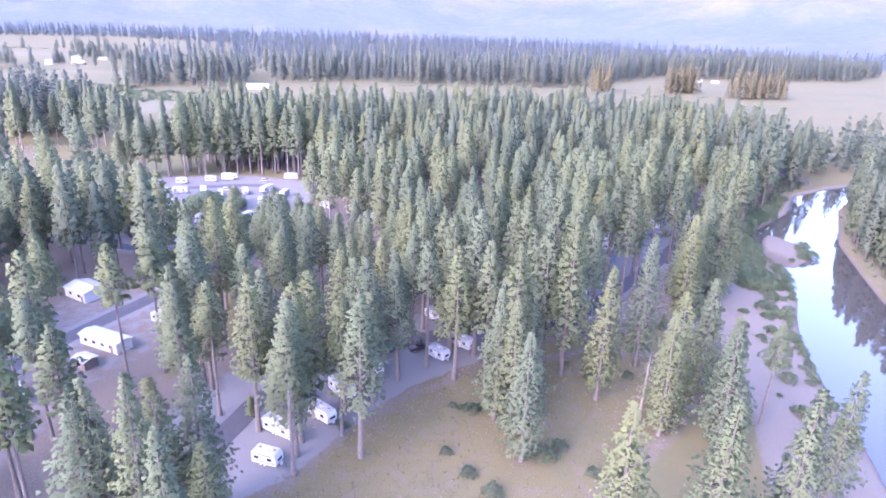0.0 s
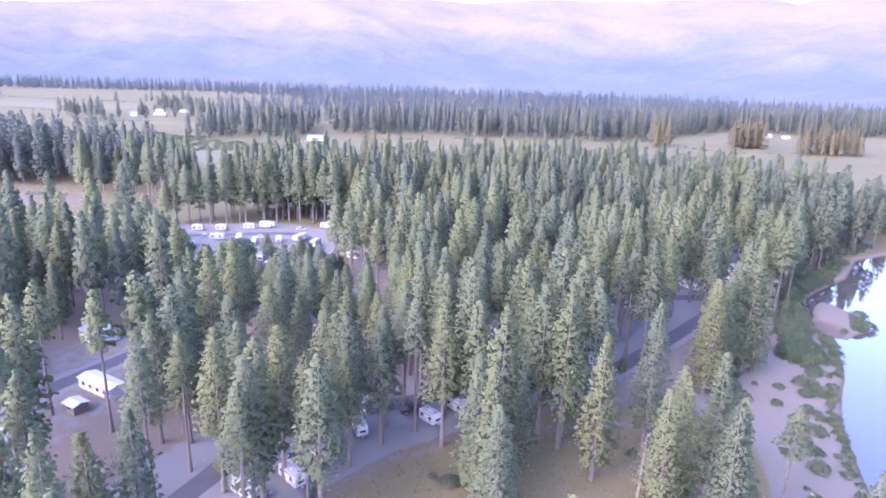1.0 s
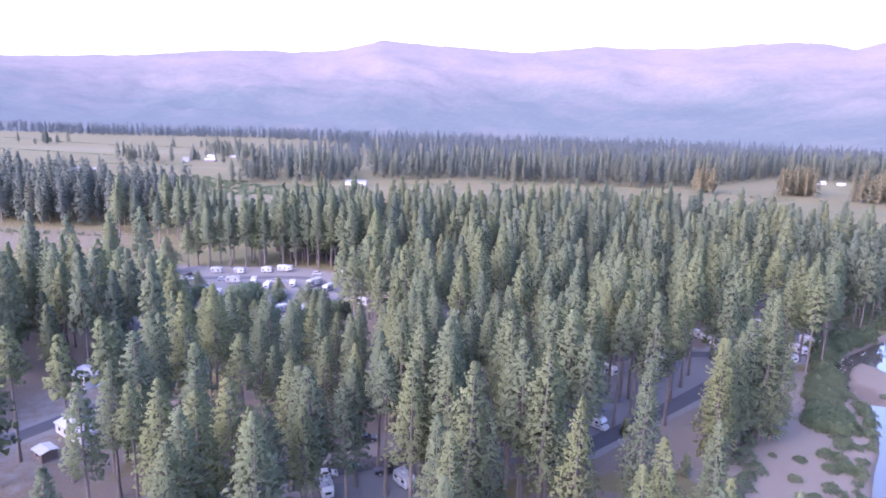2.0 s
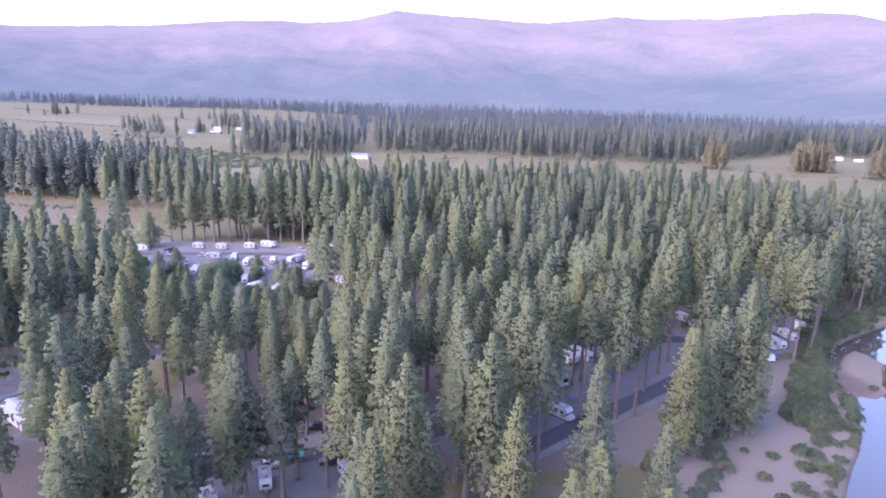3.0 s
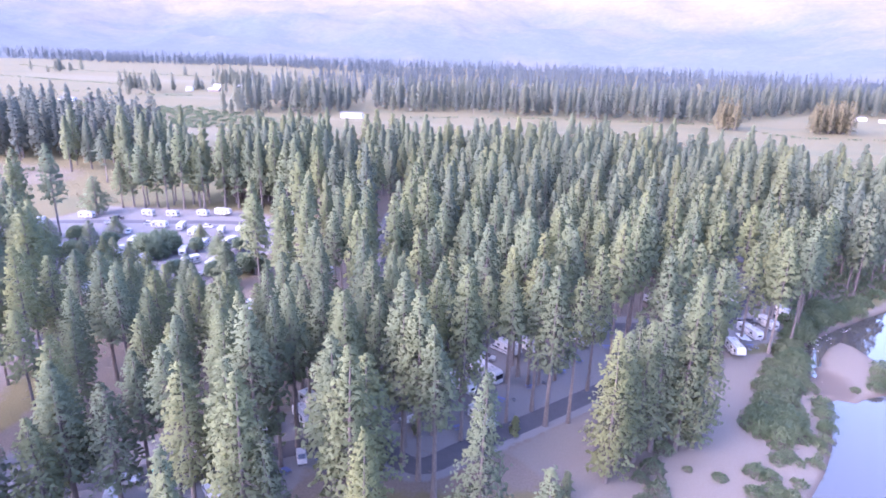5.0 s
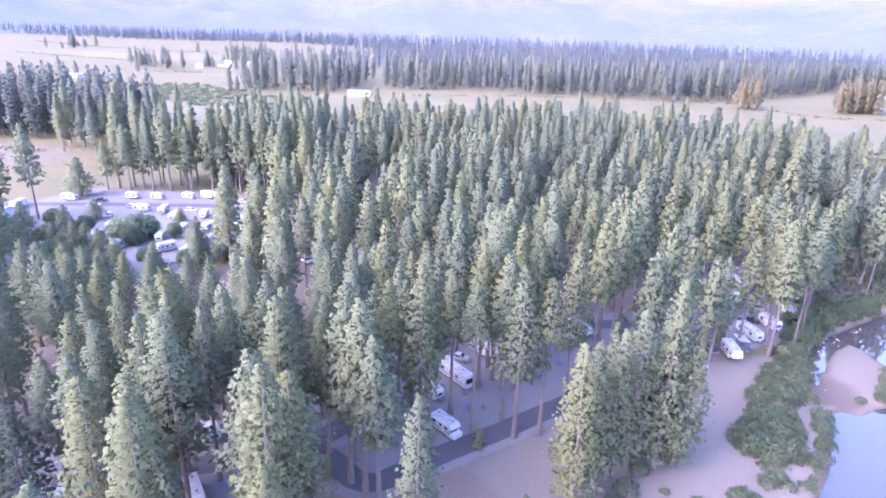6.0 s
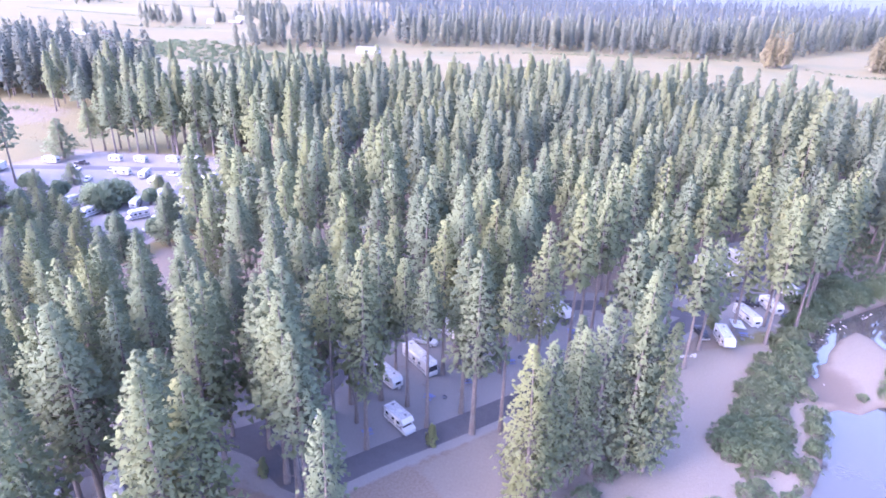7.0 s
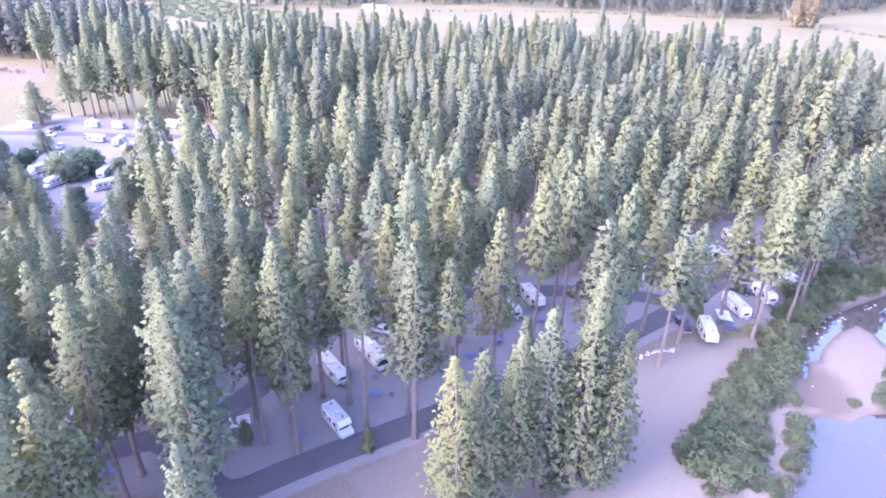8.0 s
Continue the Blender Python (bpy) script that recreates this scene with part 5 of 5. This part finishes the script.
def motorhome(l, label, cab_over=True, stripe=None):
    t = thing("motorhome", label, "motorhome", "parked motorhomes")
    w, g = 2.45, 0.45
    h = 3.1 if cab_over else 3.4
    if cab_over:
        shape = [(-l / 2, g), (l / 2 - 0.15, g), (l / 2, 0.75), (l / 2 - 0.15, 1.2), (l / 2 - 1.15, 1.38), (l / 2 - 1.75, 2.02), (l / 2 - 0.75, 2.1), (l / 2 - 0.65, 2.45), (l / 2 - 1.3, h), (-l / 2 + 0.15, h), (-l / 2, h - 0.15)]
        part("windscreen", profile([(l / 2 - 1.12, 1.41), (l / 2 - 1.06, 1.41), (l / 2 - 1.62, 2.0), (l / 2 - 1.7, 2.0)], 1.95), M_GLASS, t, "dark windscreen")
    else:
        shape = [(-l / 2, g), (l / 2 - 0.1, g), (l / 2, 0.9), (l / 2 - 0.1, 1.5), (l / 2 - 0.3, h - 0.3), (l / 2 - 0.6, h), (-l / 2 + 0.15, h), (-l / 2, h - 0.15)]
        part("windscreen", profile([(l / 2 - 0.07, 1.5), (l / 2 - 0.02, 1.5), (l / 2 - 0.17, 2.65), (l / 2 - 0.26, 2.65)], 2.2), M_GLASS, t, "wide dark windscreen")
    part("body", profile(shape, w, 0.05), M_WHITE, t)
    part("roof", box(l - 2.0, w - 0.16, 0.05, (-0.35, 0, h - 0.01), 0.015), M_ROOF, t, "white roof membrane")
    roof_kit(t, h + 0.03, l, (-0.36, 0.2))
    side_windows(t, (-0.34 * l, -0.05 * l, 0.16 * l), 1.65, 0.85, w / 2)
    for s in (-1, 1):
        part("stripe", box(l * 0.8, 0.02, 0.26, (-0.4, s * (w / 2 + 0.004), 1.0)), stripe or M_STRIPE, t, "painted side stripe")
        part("headlight", box(0.06, 0.3, 0.18, (l / 2 - 0.04, s * 0.8, 0.82), 0.02), M_SILVER, t, "headlight")
        part("mirror", box(0.1, 0.22, 0.36, (l / 2 - 1.3 if cab_over else l / 2 - 0.3, s * (w / 2 + 0.16), 1.55), 0.03), M_STRIPE, t, "black wing mirror")
        for x in (-l * 0.28, l / 2 - 1.0):
            wheel(t, x, s * (w / 2 - 0.13), 0.4)
    part("door", box(0.66, 0.05, 1.8, (0.04 * l, -w / 2, 0.6), 0.02), M_CREAM, t, "narrow entrance door")
    part("bumper", box(0.12, 2.2, 0.22, (l / 2 + 0.03, 0, 0.42), 0.03), M_SILVER, t, "bumper")
    part("awning_roll", rod((-0.36 * l, -w / 2 - 0.09, h - 0.35), (0.2 * l, -w / 2 - 0.09, h - 0.35), 0.09), M_CANVAS, t, "rolled awning")
    return t


def pickup(paint, label):
    t = thing("pickup_truck", label, "truck", "parked cars")
    lower = [(-2.85, 0.5), (2.75, 0.5), (2.85, 0.75), (2.78, 1.12), (1.35, 1.2), (1.3, 1.22), (-0.75, 1.22), (-2.85, 1.2)]
    part("body", profile(lower, 1.95, 0.05), paint, t)
    part("cab", profile([(1.5, 1.2), (0.75, 1.85), (-0.6, 1.88), (-0.85, 1.2)], 1.7, 0.06), paint, t)
    part("windscreen", profile([(1.46, 1.27), (1.52, 1.27), (0.86, 1.82), (0.78, 1.82)], 1.5), M_GLASS, t, "dark windscreen")
    part("window", box(0.04, 1.4, 0.36, (-0.78, 0, 1.4), 0.01), M_GLASS, t, "dark rear window")
    part("bed", box(1.9, 1.6, 0.06, (-1.85, 0, 1.19), 0.01), M_STRIPE, t, "dark load bed")
    for s in (-1, 1):
        part("window", box(1.3, 0.04, 0.4, (0.1, s * 0.84, 1.36), 0.01), M_GLASS, t, "dark side window")
        part("headlight", box(0.06, 0.34, 0.18, (2.8, s * 0.75, 0.85), 0.02), M_SILVER, t, "headlight")
        part("tail_light", box(0.05, 0.16, 0.34, (-2.85, s * 0.86, 0.82), 0.01), M_RED, t, "red tail light")
        for x in (-1.75, 1.85):
            wheel(t, x, s * 0.86, 0.4)
    part("bumper", box(0.14, 1.85, 0.2, (2.86, 0, 0.45), 0.03), M_SILVER, t, "bumper")
    return t


def car(paint, label):
    t = thing("car", label, "car", "parked cars")
    part("body", profile([(-2.3, 0.35), (2.2, 0.35), (2.3, 0.7), (1.3, 0.98), (-2.2, 1.02), (-2.32, 0.7)], 1.82, 0.06), paint, t)
    part("cabin", profile([(1.35, 0.96), (0.5, 1.58), (-1.5, 1.62), (-2.15, 1.0)], 1.6, 0.07), paint, t)
    part("windscreen", profile([(1.28, 1.03), (1.34, 1.03), (0.6, 1.56), (0.52, 1.56)], 1.4), M_GLASS, t, "dark windscreen")
    part("window", profile([(-2.12, 1.08), (-2.05, 1.08), (-1.58, 1.55), (-1.66, 1.55)], 1.35), M_GLASS, t, "dark rear window")
    for s in (-1, 1):
        part("window", profile([(1.0, 1.05), (0.42, 1.48), (-1.4, 1.5), (-1.75, 1.08)], 0.04), M_GLASS, t, "dark side window").location.y = s * 0.8
        for x in (-1.4, 1.4):
            wheel(t, x, s * 0.8, 0.33, 0.2)
        part("headlight", box(0.06, 0.3, 0.14, (2.25, s * 0.65, 0.68), 0.02), M_SILVER, t, "headlight")
    return t


TEMPLATES = {
    "trailer": travel_trailer(6.6, M_STRIPE, "white travel trailer with a dark stripe, parked on gravel"),
    "trailer_long": travel_trailer(8.2, M_STEEL, "long white travel trailer with grey stripe on gravel"),
    "trailer_small": travel_trailer(5.2, M_BLUE, "short white camping trailer with blue stripe"),
    "fifth": fifth_wheel(9.4, M_STRIPE, "large white fifth-wheel trailer with an extended slide-out"),
    "fifth_small": fifth_wheel(7.8, M_STEEL, "white fifth-wheel trailer with grey stripe among the pines"),
    "class_c": motorhome(7.0, "white motorhome with a sleeping berth over the cab"),
    "class_a": motorhome(10.2, "long white motorhome with a wide windscreen", False, M_STEEL),
    "pickup_dark": pickup(M_BLACKPAINT, "black pickup truck parked beside a trailer"),
    "pickup_white": pickup(M_WHITE, "white pickup truck parked on gravel"),
    "pickup_silver": pickup(M_SILVER, "silver pickup truck parked on gravel"),
    "pickup_red": pickup(M_RED, "dark red pickup truck parked on gravel"),
    "car_white": car(M_WHITE, "white family car parked on gravel"),
    "car_blue": car(M_BLUE, "dark blue family car parked on gravel"),
    "car_silver": car(M_SILVER, "silver family car parked on gravel"),
}
used = set()


def park(kind, x, y, heading, sink=0.0):
    m = pose(x, y, -0.01 - sink, 0, 0, heading)
    if kind in used:
        return copy_thing(TEMPLATES[kind], m)
    used.add(kind)
    TEMPLATES[kind].matrix_basis = m
    return TEMPLATES[kind]


# sites on the loop and by the river
for spot in (("class_c", 43.2, 169.2, -33), ("trailer_long", 35.6, 181.3, -33), ("class_a", 40.2, 188.6, -37), ("trailer_long", 48.2, 206.8, -42), ("fifth_small", 44.0, 202.0, -38), ("fifth_small", 65.9, 220.4, -48), ("trailer", 62, 214.6, -45),
             ("fifth_small", 103.6, 220.5, -78), ("trailer_long", 110.2, 234.5, -62), ("trailer", 116.8, 242.6, -62), ("fifth_small", 123.6, 250.6, -64), ("class_c", 108.6, 258.8, -48), ("fifth", 112.0, 270.4, -62), ("class_a", 103.5, 262.0, -48),
             ("pickup_dark", 98.9, 223.0, -70), ("pickup_dark", 111.5, 243.6, -8), ("car_blue", 95.8, 246.6, -50), ("pickup_silver", 38.5, 197.2, -5), ("car_silver", 41.2, 203.5, -30), ("trailer", 88.5, 243.0, -50), ("trailer", 84.5, 250, -50)):
    park(*spot)
for spot in (("trailer_small", -29.8, 92.9, -18), ("trailer_long", -29.6, 101.6, -30), ("trailer", -22.4, 106.9, -40), ("fifth_small", -19.6, 115.2, -52), ("trailer_small", 1.4, 132.4, -42), ("trailer", 7.3, 138.4, -42), ("trailer_small", 0.0, 153.6, -38), ("trailer", 6.2, 158.4, -40),
             ("trailer_small", -13.6, 125.6, -60), ("pickup_white", -16.2, 131.0, 30), ("trailer_small", 1.2, 133.6 + 4, -42), ("car_blue", -26.0, 113.5, -50), ("pickup_dark", -3.5, 136.0, 30), ("trailer", 5.0, 164.5, -30), ("car_white", -40, 87, 20), ("pickup_dark", 19.0, 183.5, 60),
             ("pickup_dark", -12.5, 148.0, 20), ("car_white", 11.5, 146.5, -60), ("class_c", -27, 244, -30), ("trailer", -3.5, 252, -20), ("trailer_small", -48, 256, -20), ("class_c", -34, 206, -60), ("trailer", -86.5, 110, -50), ("pickup_white", -79, 97, 20), ("trailer_small", -72, 147, -20)):
    if spot[:3] != ("trailer_small", 1.2, 137.6):
        park(*spot)
# the crowded lot to the west
for spot in (("class_a", -67.2, 237.6, -82), ("pickup_white", -64.5, 228.5, -10), ("class_c", -77.0, 237.0, -118), ("trailer", -84.5, 256.5, -75), ("class_c", -76.5, 261.5, -100), ("trailer", -98, 269.5, -80), ("trailer_small", -88.5, 275, -70), ("fifth_small", -79.5, 278.5, -110),
             ("fifth_small", -103.5, 232.5, -60), ("class_c", -93.5, 233.5, -95), ("car_white", -88, 224.3, 160), ("trailer_small", -104, 223.2, 30), ("trailer_small", -108.5, 240, -100), ("pickup_white", -127, 254.5, -40), ("trailer", -129, 235.5, -80), ("class_c", -114, 221.5, -60), ("trailer", -157, 276, 10)):
    park(*spot)
for spot in (("pickup_white", -140, 271.3, 20), ("pickup_dark", -143.5, 278.6, 15), ("trailer_small", -134.5, 288, 10), ("car_silver", -124.5, 276, 20), ("trailer", -117.5, 273.5, 10), ("trailer_small", -123.5, 290.5, 5), ("trailer", -107.5, 274.5, -70), ("trailer_small", -111.5, 296, 5), ("car_white", -98.5, 280, 10), ("fifth_small", -103.5, 300, 0),
             ("car_silver", -86, 299, 10), ("trailer", -74.5, 306, 0), ("fifth_small", -166, 259, -75), ("car_white", -124, 262.5, -60), ("trailer", -86, 246, -65), ("car_blue", -91, 264, -60), ("pickup_red", -97, 240.5, -80), ("car_white", -71, 249.5, -80), ("class_c", -70, 272, -100), ("trailer", -112, 251, -70), ("trailer", -120, 243, -60)):
    park(*spot)


# ---- camp furniture ----
def picnic_table(mat, label):
    t = thing("picnic_table", label, "table", "picnic tables of the campground")
    part("tabletop", box(1.9, 0.75, 0.06, (0, 0, 0.72), 0.02), mat, t)
    for s in (-1, 1):
        part("bench", box(1.9, 0.28, 0.05, (0, s * 0.72, 0.43), 0.015), mat, t)
        part("leg", joined(rod((s * 0.7, -0.72, 0), (s * 0.7, -0.2, 0.72), 0.035, sides=6), rod((s * 0.7, 0.72, 0), (s * 0.7, 0.2, 0.72), 0.035, sides=6), rod((s * 0.7, -0.8, 0.42), (s * 0.7, 0.8, 0.42), 0.035, sides=6)), M_STEEL, t, "bent steel leg frame")
    return t


table = picnic_table(M_TABLE, "dark blue coated steel picnic table on gravel")
table.matrix_basis = pose(45.8, 178.6, 0, 0, 0, -20)
for x, y, a in ((51.4, 186.2, 25), (31.5, 177.0, -10), (15.0, 147.6, 15), (58.5, 196, 30), (108.6, 226.2, 10), (62.5, 203, -30), (38.5, 165.0, 40), (54.0, 208.5, 20), (-16.5, 118.4, 20), (10.5, 142.0, -20), (120, 239.0, 15), (69.5, 213.5, 10)):
    copy_thing(table, pose(x, y, 0, 0, 0, a))


def fire_ring():
    t = thing("fire_ring", "rusty steel fire ring on the gravel", "fire pit", "fire rings of the campground")
    bm = bmesh.new()
    for r0, r1, z0, z1 in ((0.5, 0.5, 0, 0.3), (0.5, 0.45, 0.3, 0.3), (0.45, 0.45, 0.3, 0.02)):
        a = [bm.verts.new((math.cos(k * math.pi / 8) * r0, math.sin(k * math.pi / 8) * r0, z0)) for k in range(16)]
        b = [bm.verts.new((math.cos(k * math.pi / 8) * r1, math.sin(k * math.pi / 8) * r1, z1)) for k in range(16)]
        for k in range(16):
            bm.faces.new((a[k], a[(k + 1) % 16], b[(k + 1) % 16], b[k]))
    part("rim", bm, M_STEEL, t)
    part("ash", rod((0, 0, 0.0), (0, 0, 0.08), 0.44, sides=12), M_STRIPE, t, "dark ash bed")
    return t


ring = fire_ring()
ring.matrix_basis = pose(43.6, 183.2, 0)
for x, y in ((48.6, 179.8), (108.3, 224.4), (110.5, 226.0), (54.5, 189.5), (60, 199), (33.5, 173.5), (-18, 111), (9.5, 134.5), (121.5, 237)):
    copy_thing(ring, pose(x, y, 0, 0, 0, x * 7))


def awning(x, y, heading, sx, sy, mat, label):
    t = thing("canopy", label, "canopy")
    bm = bmesh.new()
    n = 8
    rows = [[bm.verts.new((sx * (i / n - 0.5), sy * (j / 4 - 0.5), 2.25 - 0.35 * j / 4 - 0.1 * math.sin(math.pi * i / n))) for i in range(n + 1)] for j in range(5)]
    for j in range(4):
        for i in range(n):
            bm.faces.new((rows[j][i], rows[j][i + 1], rows[j + 1][i + 1], rows[j + 1][i]))
    bmesh.ops.solidify(bm, geom=bm.faces[:], thickness=0.02)
    part("canvas", bm, mat, t)
    for i, j, z in ((-1, -1, 2.22), (1, -1, 2.22), (-1, 1, 1.88), (1, 1, 1.88)):
        part("pole", rod((i * sx * 0.48, j * sy * 0.48, 0), (i * sx * 0.48, j * sy * 0.48, z), 0.025, sides=6), M_STEEL, t)
    t.matrix_basis = pose(x, y, 0, 0, 0, heading)


awning(107.2, 228.0, -78, 4.2, 3.0, M_CANVAS, "white canvas awning beside a fifth-wheel trailer")
awning(-11.0, 134.2, 25, 3.2, 2.6, M_TEAL, "teal tarpaulin canopy beside the road")
awning(28.3, 162.6, 40, 3.4, 3.0, M_CANVAS, "white canopy tent beside the road fork")
awning(-90.5, 276, 10, 4.0, 3.0, M_TABLE, "blue canopy in the parking lot")

# a broken row of boulders between beach and road
stone_rng = np.random.default_rng(17)
stone_bm = bmesh.new()
bmesh.ops.create_icosphere(stone_bm, subdivisions=2, radius=0.45)
for v in stone_bm.verts:
    v.co *= 1 + 0.25 * noise.noise(v.co * 2.4)
    v.co.z = max(v.co.z * 0.75, -0.2)
stone_mesh = bpy.data.meshes.new("boulder")
stone_bm.to_mesh(stone_mesh)
stone_bm.free()
stone_mesh.materials.append(M_STONE)
for k in range(22):
    f = k / 21
    b = tagged(new("boulder", stone_mesh), "grey boulder in a row along the beach", "rock", "row of boulders")
    s = stone_rng.uniform(0.5, 0.95)
    b.matrix_basis = pose(88.6 + 9.0 * f + stone_rng.normal(0, 0.25), 205.5 + 8.0 * f + 1.2 * math.sin(f * 3) + stone_rng.normal(0, 0.25), 0.12 * s, 0, 0, stone_rng.uniform(0, 360)) @ Matrix.Diagonal((s, s, s, 1))


# stones in the narrow creek beside the gravel bar
creek = smooth_line([(121.5, 212), (122.5, 221), (125.5, 231), (131, 240), (138, 247), (146, 253)], 1.0)
for k in range(44):
    x, y = creek[stone_rng.integers(len(creek))]
    s = stone_rng.uniform(0.35, 0.9)
    b = tagged(new("creek_stone", stone_mesh), "pale wet stone in the shallow creek", "rock", "stones in the creek")
    b.matrix_basis = pose(x + stone_rng.normal(0, 1.3), y + stone_rng.normal(0, 1.3), WATER_LEVEL - 0.12, 0, 0, stone_rng.uniform(0, 360)) @ Matrix.Diagonal((s, s, s, 1))


# ---- buildings ----
def house(name, label, category, x, y, heading, l, w, wall_h, roof_h, wall_mat, roof_mat, windows=3, over=0.3):
    """Gabled house: four walls in one shell, a roof with thickness and eaves, door and windows proud of the wall."""
    t = thing(name, label, category)
    shell = profile([(-w / 2, 0), (w / 2, 0), (w / 2, wall_h), (0, wall_h + roof_h), (-w / 2, wall_h)], l, 0.0)
    bmesh.ops.rotate(shell, verts=shell.verts[:], cent=(0, 0, 0), matrix=Matrix.Rotation(math.pi / 2, 3, "Z"))
    part("wall", shell, wall_mat, t)
    k = roof_h / (w / 2)
    for s in (-1, 1):
        edge = w / 2 + over
        bm = profile([(0, wall_h + roof_h + 0.02), (s * edge, wall_h - over * k + 0.02), (s * edge, wall_h - over * k + 0.17), (0, wall_h + roof_h + 0.19)], l + 2 * over)
        bmesh.ops.rotate(bm, verts=bm.verts[:], cent=(0, 0, 0), matrix=Matrix.Rotation(math.pi / 2, 3, "Z"))
        part("roof", bm, roof_mat, t, "sloping roof panel")
        for i in range(windows):
            px = (i - (windows - 1) / 2) * l / (windows + 0.4)
            win = part("window", box(1.1, 0.06, 0.9, (px, s * w / 2, wall_h * 0.42), 0.01), M_GLASS, t, "dark window")
            part("frame", joined(box(1.3, 0.1, 0.08, (px, s * w / 2, wall_h * 0.42 - 0.08)), box(1.3, 0.1, 0.08, (px, s * w / 2, wall_h * 0.42 + 0.9))), M_WHITE, win)
    part("door", box(0.9, 0.07, 2.0, (l * 0.36, -w / 2, 0.02), 0.01), M_WOODWALL, t, "dark door")
    t.matrix_basis = pose(x, y, 0, 0, 0, heading)
    return t


house("mobile_home", "long white mobile home with a pale shallow roof", "house", -80.2, 134.0, -24, 12.6, 4.4, 2.6, 0.5, M_SIDING, M_ROOF, 4)
house("shed", "small dark shed with a pale roof", "shed", -80.0, 124.2, -24, 4.2, 3.4, 2.2, 0.4, M_WOODWALL, M_ROOF, 1)
house("cabin", "low building with a wide white roof", "building", -100, 162, -30, 9.5, 7.0, 2.8, 0.9, M_SIDING, M_ROOF, 2)
house("bath_house", "low bath house with pale roof by the lot", "building", -86.5, 203.5, -12, 8.0, 4.6, 2.6, 0.8, M_SIDING, M_ROOF, 2)
house("lodge", "low white building with a pale roof beside trees", "building", -164, 246, 20, 12.0, 7.0, 3.0, 1.2, M_SIDING, M_ROOF, 3)
house("farmhouse", "white farmhouse with steep roof in the far fields", "house", -580, 950, 15, 10, 7, 3.6, 3.6, M_SIDING, M_SHINGLE, 3)
house("barn", "long low farm building with grey roof", "barn", -545, 965, 8, 18, 8, 3.0, 2.0, M_WOODWALL, M_ROOF, 4)
house("farm_shed", "small grey farm shed behind the house", "shed", -556, 992, -10, 8, 6, 3.0, 1.6, M_WOODWALL, M_ROOF, 1)
house("ranch_house", "long pale ranch house in the golden field", "house", -596, 722, 10, 20, 9, 3.0, 2.0, M_SIDING, M_SHINGLE, 4)
house("garage", "low dark garage beside the ranch house", "garage", -572, 734, 10, 10, 7, 2.8, 1.8, M_WOODWALL, M_SHINGLE, 2)
# a small house behind the groves
house("field_house", "small pale house by the trees across the meadow", "house", 290, 1118, -12, 16, 7, 3.0, 1.8, M_SIDING, M_ROOF, 4)
house("field_house", "low white house on the bare flat beyond the groves", "house", 408, 1016, 6, 14, 8, 3.0, 1.8, M_SIDING, M_ROOF, 3)
house("farm_shed", "low pale shed beside the field house", "shed", 432, 1004, -4, 10, 6, 2.6, 1.2, M_SIDING, M_ROOF, 2)
house("meadow_barn", "long pale grey barn at the edge of the meadow", "barn", -206, 714, 8, 24, 10, 4.0, 2.0, M_CONCRETE, M_SHINGLE, 4)
house("farm_shed", "white farm shed among the trees of the farmyard", "shed", -602, 1062, 12, 12, 7, 3.2, 1.8, M_SIDING, M_ROOF, 2)
house("farm_shed", "long white farm shed with pale roof", "shed", -566, 1080, -6, 16, 7, 3.0, 1.6, M_SIDING, M_ROOF, 3)
